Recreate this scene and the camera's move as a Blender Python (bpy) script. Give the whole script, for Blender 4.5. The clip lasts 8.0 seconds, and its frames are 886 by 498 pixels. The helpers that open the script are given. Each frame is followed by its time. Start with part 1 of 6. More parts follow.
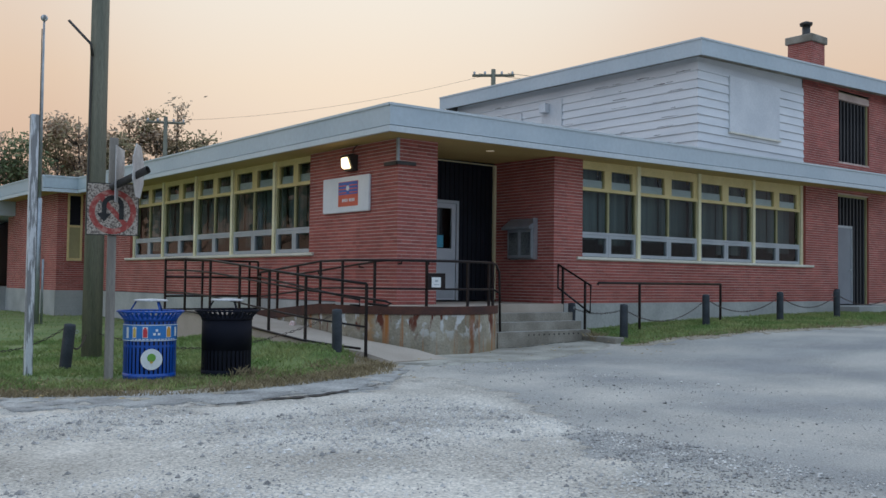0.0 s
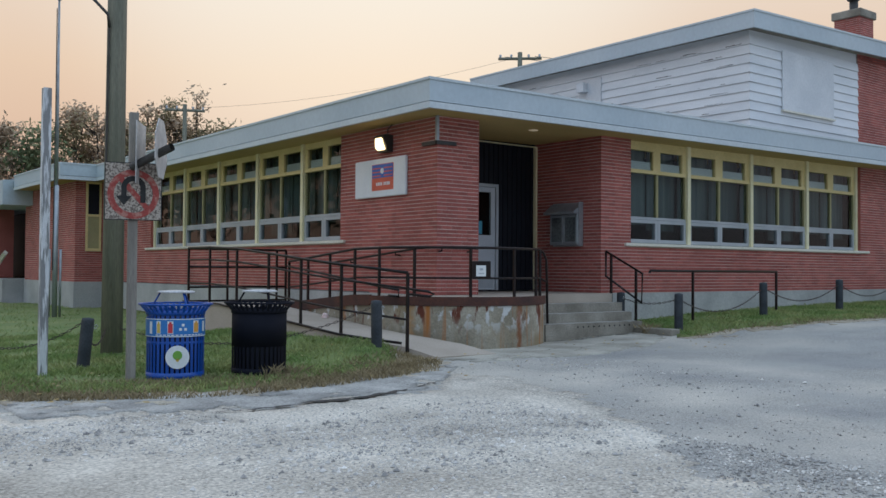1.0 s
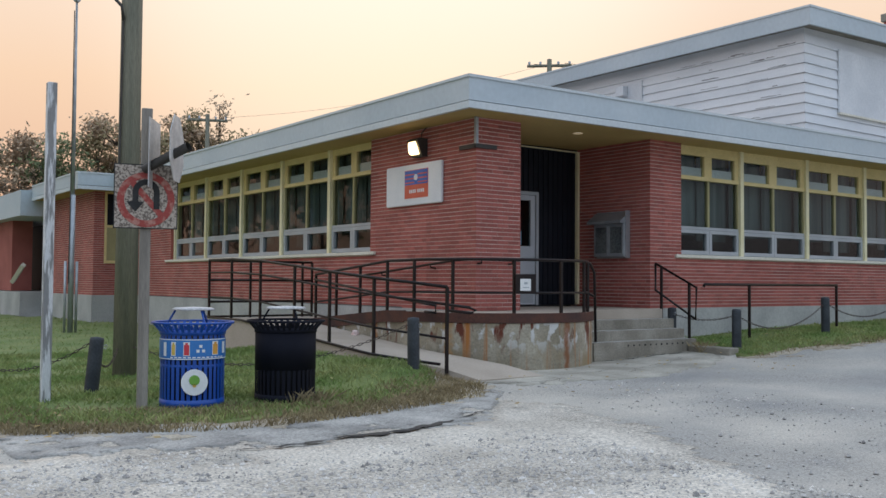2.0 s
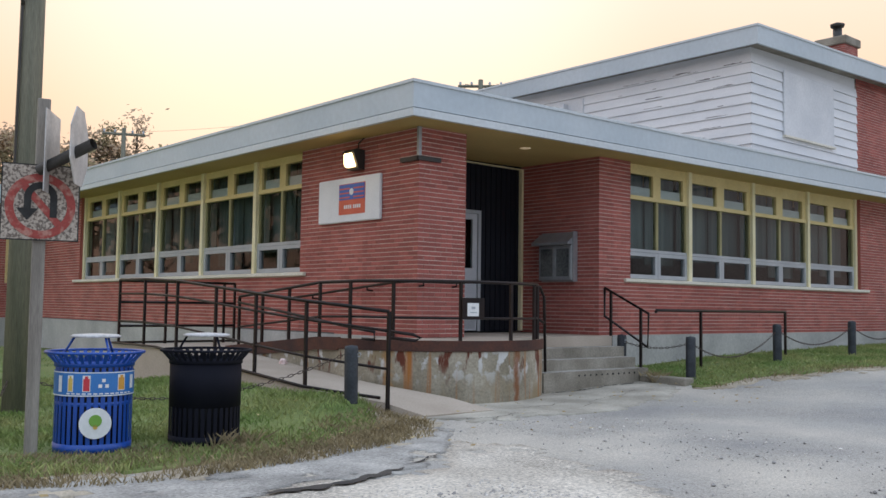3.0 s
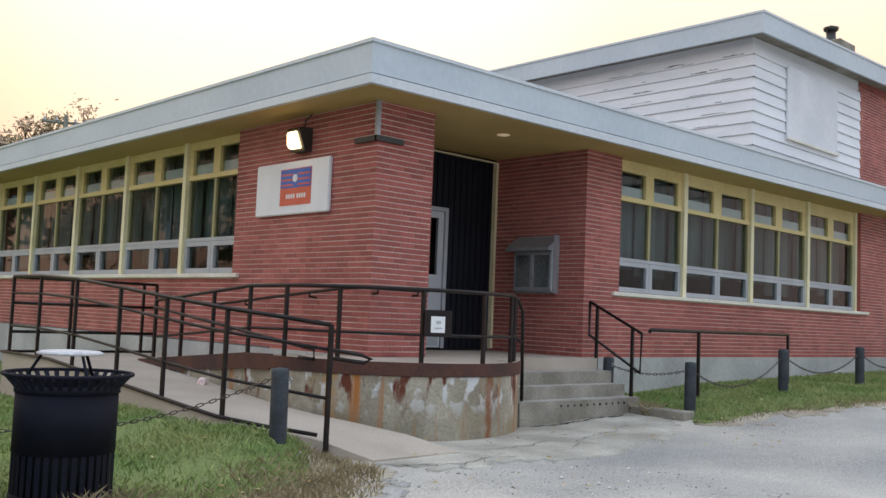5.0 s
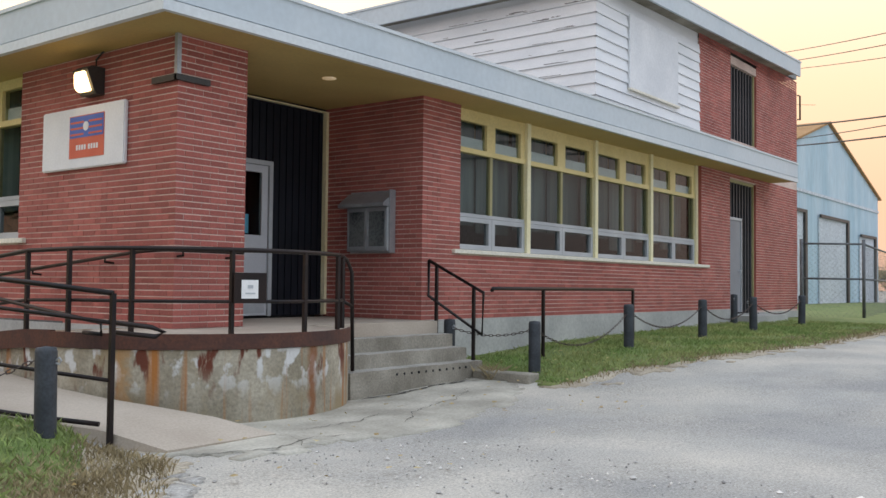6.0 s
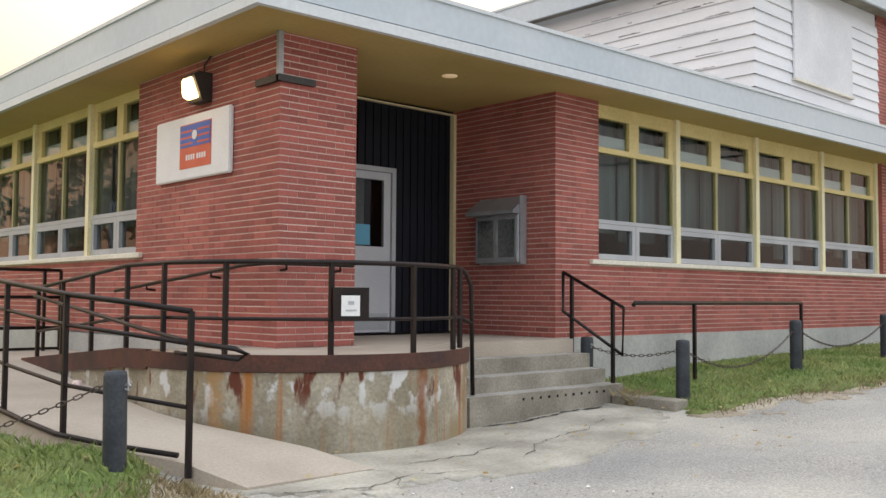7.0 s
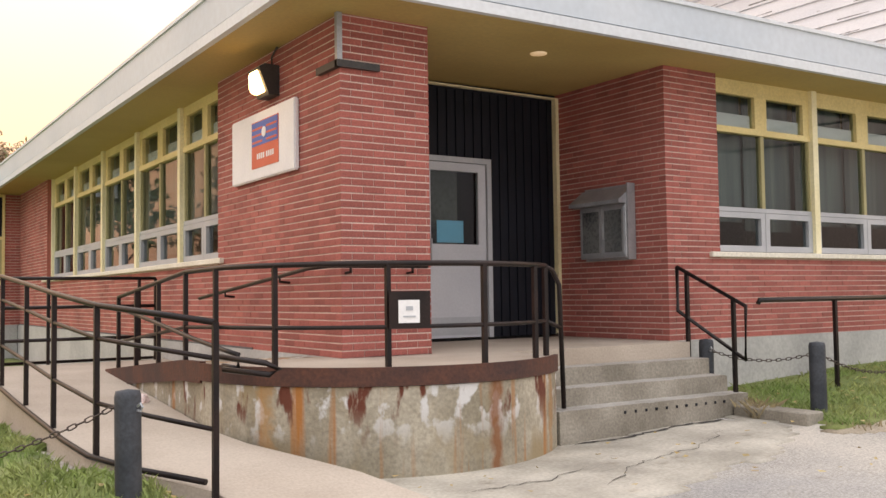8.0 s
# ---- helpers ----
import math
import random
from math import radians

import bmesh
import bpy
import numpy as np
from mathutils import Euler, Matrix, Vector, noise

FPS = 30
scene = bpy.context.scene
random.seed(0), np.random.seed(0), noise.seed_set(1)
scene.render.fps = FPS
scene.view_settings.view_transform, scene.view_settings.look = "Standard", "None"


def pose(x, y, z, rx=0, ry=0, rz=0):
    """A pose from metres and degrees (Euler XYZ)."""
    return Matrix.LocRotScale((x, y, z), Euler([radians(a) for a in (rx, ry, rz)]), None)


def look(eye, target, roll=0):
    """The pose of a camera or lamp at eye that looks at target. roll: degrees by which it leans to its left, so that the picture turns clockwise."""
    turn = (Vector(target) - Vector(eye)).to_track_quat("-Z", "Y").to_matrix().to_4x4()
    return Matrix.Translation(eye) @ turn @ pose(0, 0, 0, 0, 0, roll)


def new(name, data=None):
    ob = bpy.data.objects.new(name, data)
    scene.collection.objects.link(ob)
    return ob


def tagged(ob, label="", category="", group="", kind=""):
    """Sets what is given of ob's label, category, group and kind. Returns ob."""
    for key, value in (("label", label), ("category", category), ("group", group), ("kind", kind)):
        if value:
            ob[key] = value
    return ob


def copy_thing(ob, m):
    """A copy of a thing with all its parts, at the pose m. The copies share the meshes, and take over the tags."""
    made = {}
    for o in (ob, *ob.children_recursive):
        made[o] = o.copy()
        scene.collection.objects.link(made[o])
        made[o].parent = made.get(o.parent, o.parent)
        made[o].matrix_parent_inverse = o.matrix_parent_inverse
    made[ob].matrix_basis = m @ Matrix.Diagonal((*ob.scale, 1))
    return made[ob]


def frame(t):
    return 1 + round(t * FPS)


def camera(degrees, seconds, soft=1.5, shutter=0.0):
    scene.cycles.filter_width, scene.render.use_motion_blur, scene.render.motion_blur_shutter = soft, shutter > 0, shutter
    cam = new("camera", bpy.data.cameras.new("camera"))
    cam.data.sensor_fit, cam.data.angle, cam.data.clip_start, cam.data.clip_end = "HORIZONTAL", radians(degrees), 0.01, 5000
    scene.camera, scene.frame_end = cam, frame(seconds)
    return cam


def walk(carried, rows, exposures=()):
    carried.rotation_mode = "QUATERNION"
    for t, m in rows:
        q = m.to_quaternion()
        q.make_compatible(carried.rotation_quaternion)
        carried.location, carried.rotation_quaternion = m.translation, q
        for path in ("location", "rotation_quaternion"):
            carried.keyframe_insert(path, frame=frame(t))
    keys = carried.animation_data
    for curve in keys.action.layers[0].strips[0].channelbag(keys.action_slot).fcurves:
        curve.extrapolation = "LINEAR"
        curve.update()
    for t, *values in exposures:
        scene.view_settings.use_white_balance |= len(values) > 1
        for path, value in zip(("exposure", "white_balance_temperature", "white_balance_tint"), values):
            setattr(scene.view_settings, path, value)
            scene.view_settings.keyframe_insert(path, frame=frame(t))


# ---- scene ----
cam = camera(50.7, 8.0)
PATH = [
    (0, (-0.227, 0.139, 1.296), (1.027, 1.695, 1.363), 0.7),
    (0.5, (-0.058, 0.749, 1.301), (1.174, 2.323, 1.364), 0.0),
    (0.6, (-0.003, 0.869, 1.3), (1.226, 2.446, 1.356), -0.1),
    (1, (0.158, 1.283, 1.271), (1.384, 2.863, 1.316), 0.4),
    (1.2, (0.264, 1.53, 1.303), (1.484, 3.114, 1.348), 0.7),
    (2.3, (0.795, 2.674, 1.289), (1.98, 4.283, 1.372), 0.2),
    (2.5, (0.903, 2.918, 1.295), (2.131, 4.493, 1.392), -0.0),
    (3, (1.162, 3.422, 1.295), (2.477, 4.923, 1.418), 0.8),
    (3.5, (1.438, 3.939, 1.257), (2.707, 5.481, 1.365), 0.3),
    (4, (1.852, 4.404, 1.269), (3.121, 5.947, 1.373), -0.6),
    (4.2, (1.995, 4.553, 1.262), (3.236, 6.118, 1.385), -1.0),
    (5.3, (2.931, 5.282, 1.358), (4.373, 6.658, 1.525), 2.2),
    (5.5, (3.121, 5.378, 1.294), (4.608, 6.703, 1.475), 0.5),
    (6, (3.668, 5.619, 1.31), (5.255, 6.835, 1.389), 0.6),
    (6.5, (4.148, 5.806, 1.346), (5.79, 6.943, 1.461), -1.3),
    (6.8, (4.455, 5.912, 1.352), (5.876, 7.311, 1.494), 0.5),
    (7, (4.662, 5.997, 1.34), (6.017, 7.465, 1.442), 0.4),
    (7.5, (5.181, 6.162, 1.353), (6.402, 7.743, 1.446), -1.5),
    (8, (5.749, 6.279, 1.371), (6.845, 7.948, 1.471), -0.8),
]
EXPOSURES = [(0.0, -0.03, 6000, 9), (1.2, 0.06, 6100, 9), (2.5, 0.32, 6700, 14), (4.0, 0.52, 6750, 15), (5.5, 0.65, 6950, 14), (6.5, 0.78, 7350, 14), (7.2, 1.05, 7950, 17), (8.0, 1.23, 8600, 23)]
walk(cam, [(t, look(eye, target, roll)) for t, eye, target, roll in PATH], EXPOSURES)

# ---- world and sun ----
world = bpy.data.worlds.new("dusk_sky")
scene.world = world
world.use_nodes = True
WN, WL = world.node_tree.nodes, world.node_tree.links
WN.clear()


def ramp_stops(node, stops):
    el = node.color_ramp.elements
    while len(el) > 1:
        el.remove(el[-1])
    el[0].position, el[0].color = stops[0][0], (*stops[0][1], 1)
    for p, c in stops[1:]:
        e = el.new(p)
        e.color = (*c, 1)


w_co = WN.new("ShaderNodeTexCoord")
w_sep = WN.new("ShaderNodeSeparateXYZ")
WL.new(w_co.outputs["Generated"], w_sep.inputs[0])
w_glow = WN.new("ShaderNodeValToRGB")      # the sunset side, by height
ramp_stops(w_glow, [(0.0, (0.60, 0.40, 0.31)), (0.08, (0.69, 0.44, 0.305)), (0.20, (0.80, 0.575, 0.40)), (0.36, (0.84, 0.73, 0.62)), (0.8, (0.78, 0.97, 1.22))])
w_far = WN.new("ShaderNodeValToRGB")       # the side away from the sunset
ramp_stops(w_far, [(0.0, (0.29, 0.315, 0.36)), (0.25, (0.45, 0.535, 0.65)), (0.8, (0.76, 0.94, 1.18))])
w_dot = WN.new("ShaderNodeVectorMath")
w_dot.operation = "DOT_PRODUCT"
w_dot.inputs[1].default_value = (0.35, 0.937, 0.0)
WL.new(w_co.outputs["Generated"], w_dot.inputs[0])
w_map = WN.new("ShaderNodeMapRange")
w_map.interpolation_type = "SMOOTHSTEP"
w_map.inputs[1].default_value, w_map.inputs[2].default_value = -0.6, 0.5
WL.new(w_dot.outputs["Value"], w_map.inputs[0])
w_mix = WN.new("ShaderNodeMix")
w_mix.data_type = "RGBA"
WL.new(w_sep.outputs["Z"], w_glow.inputs[0])
WL.new(w_sep.outputs["Z"], w_far.inputs[0])
WL.new(w_map.outputs[0], w_mix.inputs["Factor"])
WL.new(w_far.outputs[0], w_mix.inputs["A"])
WL.new(w_glow.outputs[0], w_mix.inputs["B"])
w_lobe = WN.new("ShaderNodeVectorMath")    # brightening round the veiled sun
w_lobe.operation = "DOT_PRODUCT"
w_lobe.inputs[1].default_value = (0.534, 0.791, 0.299)
WL.new(w_co.outputs["Generated"], w_lobe.inputs[0])
w_lmap = WN.new("ShaderNodeMapRange")
w_lmap.interpolation_type = "SMOOTHERSTEP"
w_lmap.inputs[1].default_value, w_lmap.inputs[2].default_value = 0.93, 1.0
WL.new(w_lobe.outputs["Value"], w_lmap.inputs[0])
w_lcol = WN.new("ShaderNodeMix")
w_lcol.data_type = "RGBA"
w_lcol.blend_type = "ADD"
w_lcol.inputs["B"].default_value = (0.08, 0.13, 0.13, 1)
WL.new(w_lmap.outputs[0], w_lcol.inputs["Factor"])
WL.new(w_mix.outputs["Result"], w_lcol.inputs["A"])
w_bg = WN.new("ShaderNodeBackground")
w_bg.inputs["Strength"].default_value = 1.0
WL.new(w_lcol.outputs["Result"], w_bg.inputs["Color"])
w_sky = WN.new("ShaderNodeTexSky")
w_sky.sky_type = "NISHITA"
w_sky.sun_disc = False
w_sky.sun_elevation, w_sky.sun_rotation = radians(12), radians(34)
w_sky.dust_density = 4.0
w_bg2 = WN.new("ShaderNodeBackground")
w_bg2.inputs["Strength"].default_value = 0.001
WL.new(w_sky.outputs[0], w_bg2.inputs["Color"])
w_add = WN.new("ShaderNodeAddShader")
WL.new(w_bg.outputs[0], w_add.inputs[0])
WL.new(w_bg2.outputs[0], w_add.inputs[1])
w_out = WN.new("ShaderNodeOutputWorld")
WL.new(w_add.outputs[0], w_out.inputs[0])

sun = new("sun", bpy.data.lights.new("sun", "SUN"))
sun.data.energy, sun.data.angle, sun.data.color = 0.5, radians(30), (1.0, 0.86, 0.7)
sun.matrix_world = look((10.7, 15.8, 6.0), (0, 0, 0))


# ---- materials ----
def mat(name, c1, c2, s1=1.5, s2=40.0, rough=0.8, bump=0.1, metal=0.0, vary="", amount=0.25, stretch=(1, 1, 1), contrast=(0.35, 0.65), bdist=0.01, spread=0.26):
    """Two colours mixed by a coarse noise, darkened by a fine one; vary: random shade per object or per island."""
    m = bpy.data.materials.new(name)
    m.use_nodes = True
    n, l = m.node_tree.nodes, m.node_tree.links
    b = n["Principled BSDF"]
    co = n.new("ShaderNodeTexCoord")
    mp = n.new("ShaderNodeMapping")
    mp.inputs["Scale"].default_value = stretch
    l.new(co.outputs["Object"], mp.inputs[0])
    big, fine = n.new("ShaderNodeTexNoise"), n.new("ShaderNodeTexNoise")
    big.inputs["Scale"].default_value, fine.inputs["Scale"].default_value = s1, s2
    big.inputs["Detail"].default_value, fine.inputs["Detail"].default_value = 6, 4
    l.new(mp.outputs[0], big.inputs["Vector"])
    l.new(mp.outputs[0], fine.inputs["Vector"])
    r = n.new("ShaderNodeMapRange")
    r.inputs[1].default_value, r.inputs[2].default_value = contrast
    l.new(big.outputs["Fac"], r.inputs[0])
    mix = n.new("ShaderNodeMix")
    mix.data_type = "RGBA"
    mix.inputs["A"].default_value, mix.inputs["B"].default_value = (*c1, 1), (*c2, 1)
    l.new(r.outputs[0], mix.inputs["Factor"])
    val = n.new("ShaderNodeMapRange")
    val.inputs[1].default_value, val.inputs[2].default_value = 0.3, 0.7
    val.inputs[3].default_value, val.inputs[4].default_value = 1 - amount, 1 + amount
    l.new(fine.outputs["Fac"], val.inputs[0])
    hsv = n.new("ShaderNodeHueSaturation")
    l.new(mix.outputs["Result"], hsv.inputs["Color"])
    if vary:
        rnd = n.new("ShaderNodeObjectInfo") if vary == "object" else n.new("ShaderNodeNewGeometry")
        v2 = n.new("ShaderNodeMapRange")
        v2.inputs[3].default_value, v2.inputs[4].default_value = 1 - spread, 1 + spread
        l.new(rnd.outputs["Random" if vary == "object" else "Random Per Island"], v2.inputs[0])
        mul = n.new("ShaderNodeMath")
        mul.operation = "MULTIPLY"
        l.new(v2.outputs[0], mul.inputs[0])
        l.new(val.outputs[0], mul.inputs[1])
        l.new(mul.outputs[0], hsv.inputs["Value"])
    else:
        l.new(val.outputs[0], hsv.inputs["Value"])
    l.new(hsv.outputs[0], b.inputs["Base Color"])
    rr = n.new("ShaderNodeMapRange")
    rr.inputs[3].default_value, rr.inputs[4].default_value = max(0.03, rough - 0.1), min(1, rough + 0.1)
    l.new(fine.outputs["Fac"], rr.inputs[0])
    l.new(rr.outputs[0], b.inputs["Roughness"])
    b.inputs["Metallic"].default_value = metal
    if bump:
        bp = n.new("ShaderNodeBump")
        bp.inputs["Strength"].default_value, bp.inputs["Distance"].default_value = bump, bdist
        l.new(fine.outputs["Fac"], bp.inputs["Height"])
        l.new(bp.outputs[0], b.inputs["Normal"])
    return m


BRICK = mat("red_brick", (0.31, 0.085, 0.068), (0.42, 0.125, 0.10), 1.2, 60, 0.85, 0.3, vary="island", amount=0.2, spread=0.18)
BRICK_ONE = mat("red_brick_single", (0.31, 0.085, 0.068), (0.42, 0.125, 0.10), 3, 60, 0.85, 0.3, vary="object", amount=0.2, spread=0.2)
MORTAR = mat("mortar", (0.53, 0.39, 0.335), (0.67, 0.525, 0.455), 2, 80, 0.95, 0.2)
SIDING = mat("white_siding_paint", (0.70, 0.72, 0.74), (0.80, 0.81, 0.82), 0.8, 30, 0.6, 0.1, amount=0.06, stretch=(1, 1, 4))
FASCIA = mat("pale_blue_fascia_metal", (0.46, 0.53, 0.57), (0.53, 0.59, 0.62), 0.6, 12, 0.5, 0.03, amount=0.05)
FASCIA_LIP = mat("pale_fascia_edge", (0.55, 0.60, 0.62), (0.62, 0.66, 0.67), 1.0, 20, 0.5, 0.03, amount=0.06)
OCHRE = mat("ochre_soffit_paint", (0.43, 0.30, 0.105), (0.51, 0.37, 0.14), 0.7, 25, 0.7, 0.05, amount=0.07)
PALE = mat("pale_yellow_paint", (0.78, 0.70, 0.42), (0.85, 0.78, 0.52), 2, 40, 0.6, 0.08, amount=0.08)
YELLOW = mat("yellow_window_paint", (0.70, 0.56, 0.25), (0.78, 0.64, 0.31), 2, 40, 0.6, 0.08, amount=0.1)
OLIVE = mat("olive_frame_paint", (0.33, 0.30, 0.15), (0.40, 0.36, 0.18), 2, 40, 0.6, 0.05, amount=0.1)
CREAM = mat("cream_sill_paint", (0.70, 0.655, 0.54), (0.79, 0.745, 0.63), 2, 30, 0.7, 0.15, amount=0.12)
ALU = mat("grey_aluminium", (0.38, 0.405, 0.425), (0.46, 0.485, 0.50), 2, 50, 0.5, 0.03, metal=0.2, amount=0.06)
CONCRETE = mat("pale_foundation_concrete", (0.36, 0.36, 0.34), (0.48, 0.48, 0.45), 1.2, 30, 0.9, 0.25, amount=0.12)
STEP = mat("worn_concrete_and_soffit_shade", (0.20, 0.178, 0.14), (0.34, 0.31, 0.255), 1.8, 45, 0.9, 0.4, amount=0.2)
RAMP = mat("ramp_concrete", (0.38, 0.315, 0.25), (0.48, 0.41, 0.335), 1.0, 50, 0.9, 0.25, amount=0.1)
DARK = mat("dark_cladding_and_shade", (0.006, 0.0075, 0.012), (0.011, 0.013, 0.02), 2, 30, 0.6, 0.05, amount=0.1)
RAIL = mat("black_rail_paint", (0.009, 0.007, 0.007), (0.024, 0.014, 0.012), 4, 60, 0.4, 0.15, amount=0.3)
RUST = mat("rusty_steel", (0.05, 0.022, 0.018), (0.10, 0.035, 0.02), 3, 40, 0.75, 0.3, amount=0.3)
ROOF = mat("roof_gravel", (0.2, 0.2, 0.2), (0.3, 0.3, 0.3), 2, 50, 0.95, 0.3)
INNER = mat("unlit_interior_grey", (0.10, 0.10, 0.10), (0.14, 0.14, 0.13), 1, 20, 0.9, 0.0)
BLIND = mat("grey_roller_blind", (0.075, 0.098, 0.094), (0.19, 0.225, 0.215), 1.6, 30, 0.9, 0.0, stretch=(3, 3, 0.12), amount=0.08)
DOORGREY = mat("grey_door_paint", (0.47, 0.49, 0.52), (0.54, 0.56, 0.58), 1.5, 40, 0.55, 0.05, amount=0.05)


for m_ in (DARK, RAIL):
    m_.node_tree.nodes["Principled BSDF"].inputs["Specular IOR Level"].default_value = 0.25


def glass_mat(name, tint):
    m = bpy.data.materials.new(name)
    m.use_nodes = True
    n, l = m.node_tree.nodes, m.node_tree.links
    n.clear()
    tr, gl, fr = n.new("ShaderNodeBsdfTransparent"), n.new("ShaderNodeBsdfGlossy"), n.new("ShaderNodeFresnel")
    tr.inputs[0].default_value = (*tint, 1)
    gl.inputs["Roughness"].default_value = 0.02
    fr.inputs["IOR"].default_value = 1.38
    mx, out = n.new("ShaderNodeMixShader"), n.new("ShaderNodeOutputMaterial")
    l.new(fr.outputs[0], mx.inputs[0])
    l.new(tr.outputs[0], mx.inputs[1])
    l.new(gl.outputs[0], mx.inputs[2])
    l.new(mx.outputs[0], out.inputs[0])
    return m


GLASS = glass_mat("window_glass", (0.72, 0.80, 0.79))
CLEAR = bpy.data.materials.new("clear_glass_edge")
CLEAR.use_nodes = True
CLEAR.node_tree.nodes.clear()
_t, _o = CLEAR.node_tree.nodes.new("ShaderNodeBsdfTransparent"), CLEAR.node_tree.nodes.new("ShaderNodeOutputMaterial")
CLEAR.node_tree.links.new(_t.outputs[0], _o.inputs[0])


def mesh_of(name, bm, material):
    me = bpy.data.meshes.new(name)
    bm.normal_update()
    bm.to_mesh(me)
    bm.free()
    for x in material if isinstance(material, (list, tuple)) else [material]:
        me.materials.append(x)
    return me


def part(name, bm, material, parent=None, label=""):
    """Links a bmesh as one mesh object under a thing or part."""
    ob = new(name, mesh_of(name, bm, material))
    if parent:
        ob.parent = parent
    return tagged(ob, label) if label else ob


def empty(name, label, category, group="", kind="", at=(0, 0, 0)):
    ob = new(name)
    ob.location = at
    return tagged(ob, label, category, group, kind)


def box(bm, x0, y0, z0, x1, y1, z1, skip=(), index=0):
    x0, x1, y0, y1, z0, z1 = min(x0, x1), max(x0, x1), min(y0, y1), max(y0, y1), min(z0, z1), max(z0, z1)
    v = [bm.verts.new(p) for p in ((x0, y0, z0), (x1, y0, z0), (x1, y1, z0), (x0, y1, z0), (x0, y0, z1), (x1, y0, z1), (x1, y1, z1), (x0, y1, z1))]
    for key, f in (("b", (3, 2, 1, 0)), ("t", (4, 5, 6, 7)), ("s", (0, 1, 5, 4)), ("e", (1, 2, 6, 5)), ("n", (2, 3, 7, 6)), ("w", (3, 0, 4, 7))):
        if key not in skip:
            bm.faces.new([v[i] for i in f]).material_index = index
    return v


def boxes(*rows):
    bm = bmesh.new()
    for r in rows:
        box(bm, *r)
    return bm


def bevelled(bm, width=0.006, segments=1):
    bmesh.ops.bevel(bm, geom=bm.edges[:], offset=width, segments=segments, affect="EDGES", clamp_overlap=True)
    return bm


def tube(bm, path, r, sides=8, closed=False, caps=True, r_end=None):
    """A round bar along points."""
    pts = [Vector(p) for p in path]
    rings = []
    n = len(pts)
    for i, p in enumerate(pts):
        if closed:
            d = pts[(i + 1) % n] - pts[i - 1]
        else:
            d = pts[min(i + 1, n - 1)] - pts[max(i - 1, 0)]
        d.normalize()
        up = Vector((0, 0, 1)) if abs(d.z) < 0.9 else Vector((1, 0, 0))
        a = d.cross(up).normalized()
        b = a.cross(d).normalized()
        rad = r if r_end is None else r + (r_end - r) * i / max(1, n - 1)
        rings.append([bm.verts.new(p + rad * (math.cos(k * math.tau / sides) * a + math.sin(k * math.tau / sides) * b)) for k in range(sides)])
    for i in range(n if closed else n - 1):
        A, B = rings[i], rings[(i + 1) % n]
        for k in range(sides):
            f = bm.faces.new((A[k], A[(k + 1) % sides], B[(k + 1) % sides], B[k]))
            f.smooth = sides > 5
    if caps and not closed:
        bm.faces.new(rings[0][::-1])
        bm.faces.new(rings[-1])
    return bm


def lathe(bm, profile, sides=32, cx=0.0, cy=0.0, closed=False):
    """Turns (radius, z) points round the upright through (cx, cy)."""
    rings = [[bm.verts.new((cx + r * math.cos(k * math.tau / sides), cy + r * math.sin(k * math.tau / sides), z)) for k in range(sides)] for r, z in profile]
    m = len(rings)
    for i in range(m if closed else m - 1):
        A, B = rings[i], rings[(i + 1) % m]
        for k in range(sides):
            bm.faces.new((A[k], A[(k + 1) % sides], B[(k + 1) % sides], B[k])).smooth = True
    return bm


def lerp_table(x, table):
    for (a, b), (c, d) in zip(table, table[1:]):
        if x <= c:
            return b + (d - b) * max(0.0, (x - a)) / (c - a)
    return table[-1][1]


def ease(v):
    v = min(max(v, 0.0), 1.0)
    return v * v * (3 - 2 * v)


def ground_z(x, y):
    """Height of the lot, which rises gently towards the building and to the east."""
    z = 0.02 + 0.01 * (min(max(y, -5), 14) - 6)
    # soil banked up along the outside of the ramp
    z += 0.2 * ease((x - 5.9) / 1.2) * ease((7.7 - x) / 0.4) * ease((y - 11.2) / 0.8) * ease((17.5 - y) / 2.5)
    return z + lerp_table(x, [(-30, -0.1), (4, -0.05), (8, -0.02), (10.9, 0.01), (13.2, 0.10), (14, 0.2), (16, 0.32), (20, 0.40), (28, 0.47), (45, 0.5)])


# ---- plan: the west front lies on x = XW, the south front on y = YS ----
XW, YS = 9.31, 13.245
Z_FOUND, Z_SILL, Z_SOFFIT, Z_FASC0, Z_FASC1 = 0.86, 1.815, 3.76, 3.74, 4.205
X_END = 29.1
WALL = 0.25
EAVE_RISE = 0.010

# ---- ground ----
ROADMAT = mat("gravelly_asphalt", (0.32, 0.31, 0.29), (0.53, 0.485, 0.415), 0.45, 60, 0.92, 0.6, amount=0.28, bdist=0.012)


def ground_lines(near, far):
    out = [-2500, -900, -300, -120, -60]
    x = near
    while x < far:
        out.append(x)
        x += 0.5
    return out + [70, 120, 300, 900, 2500]


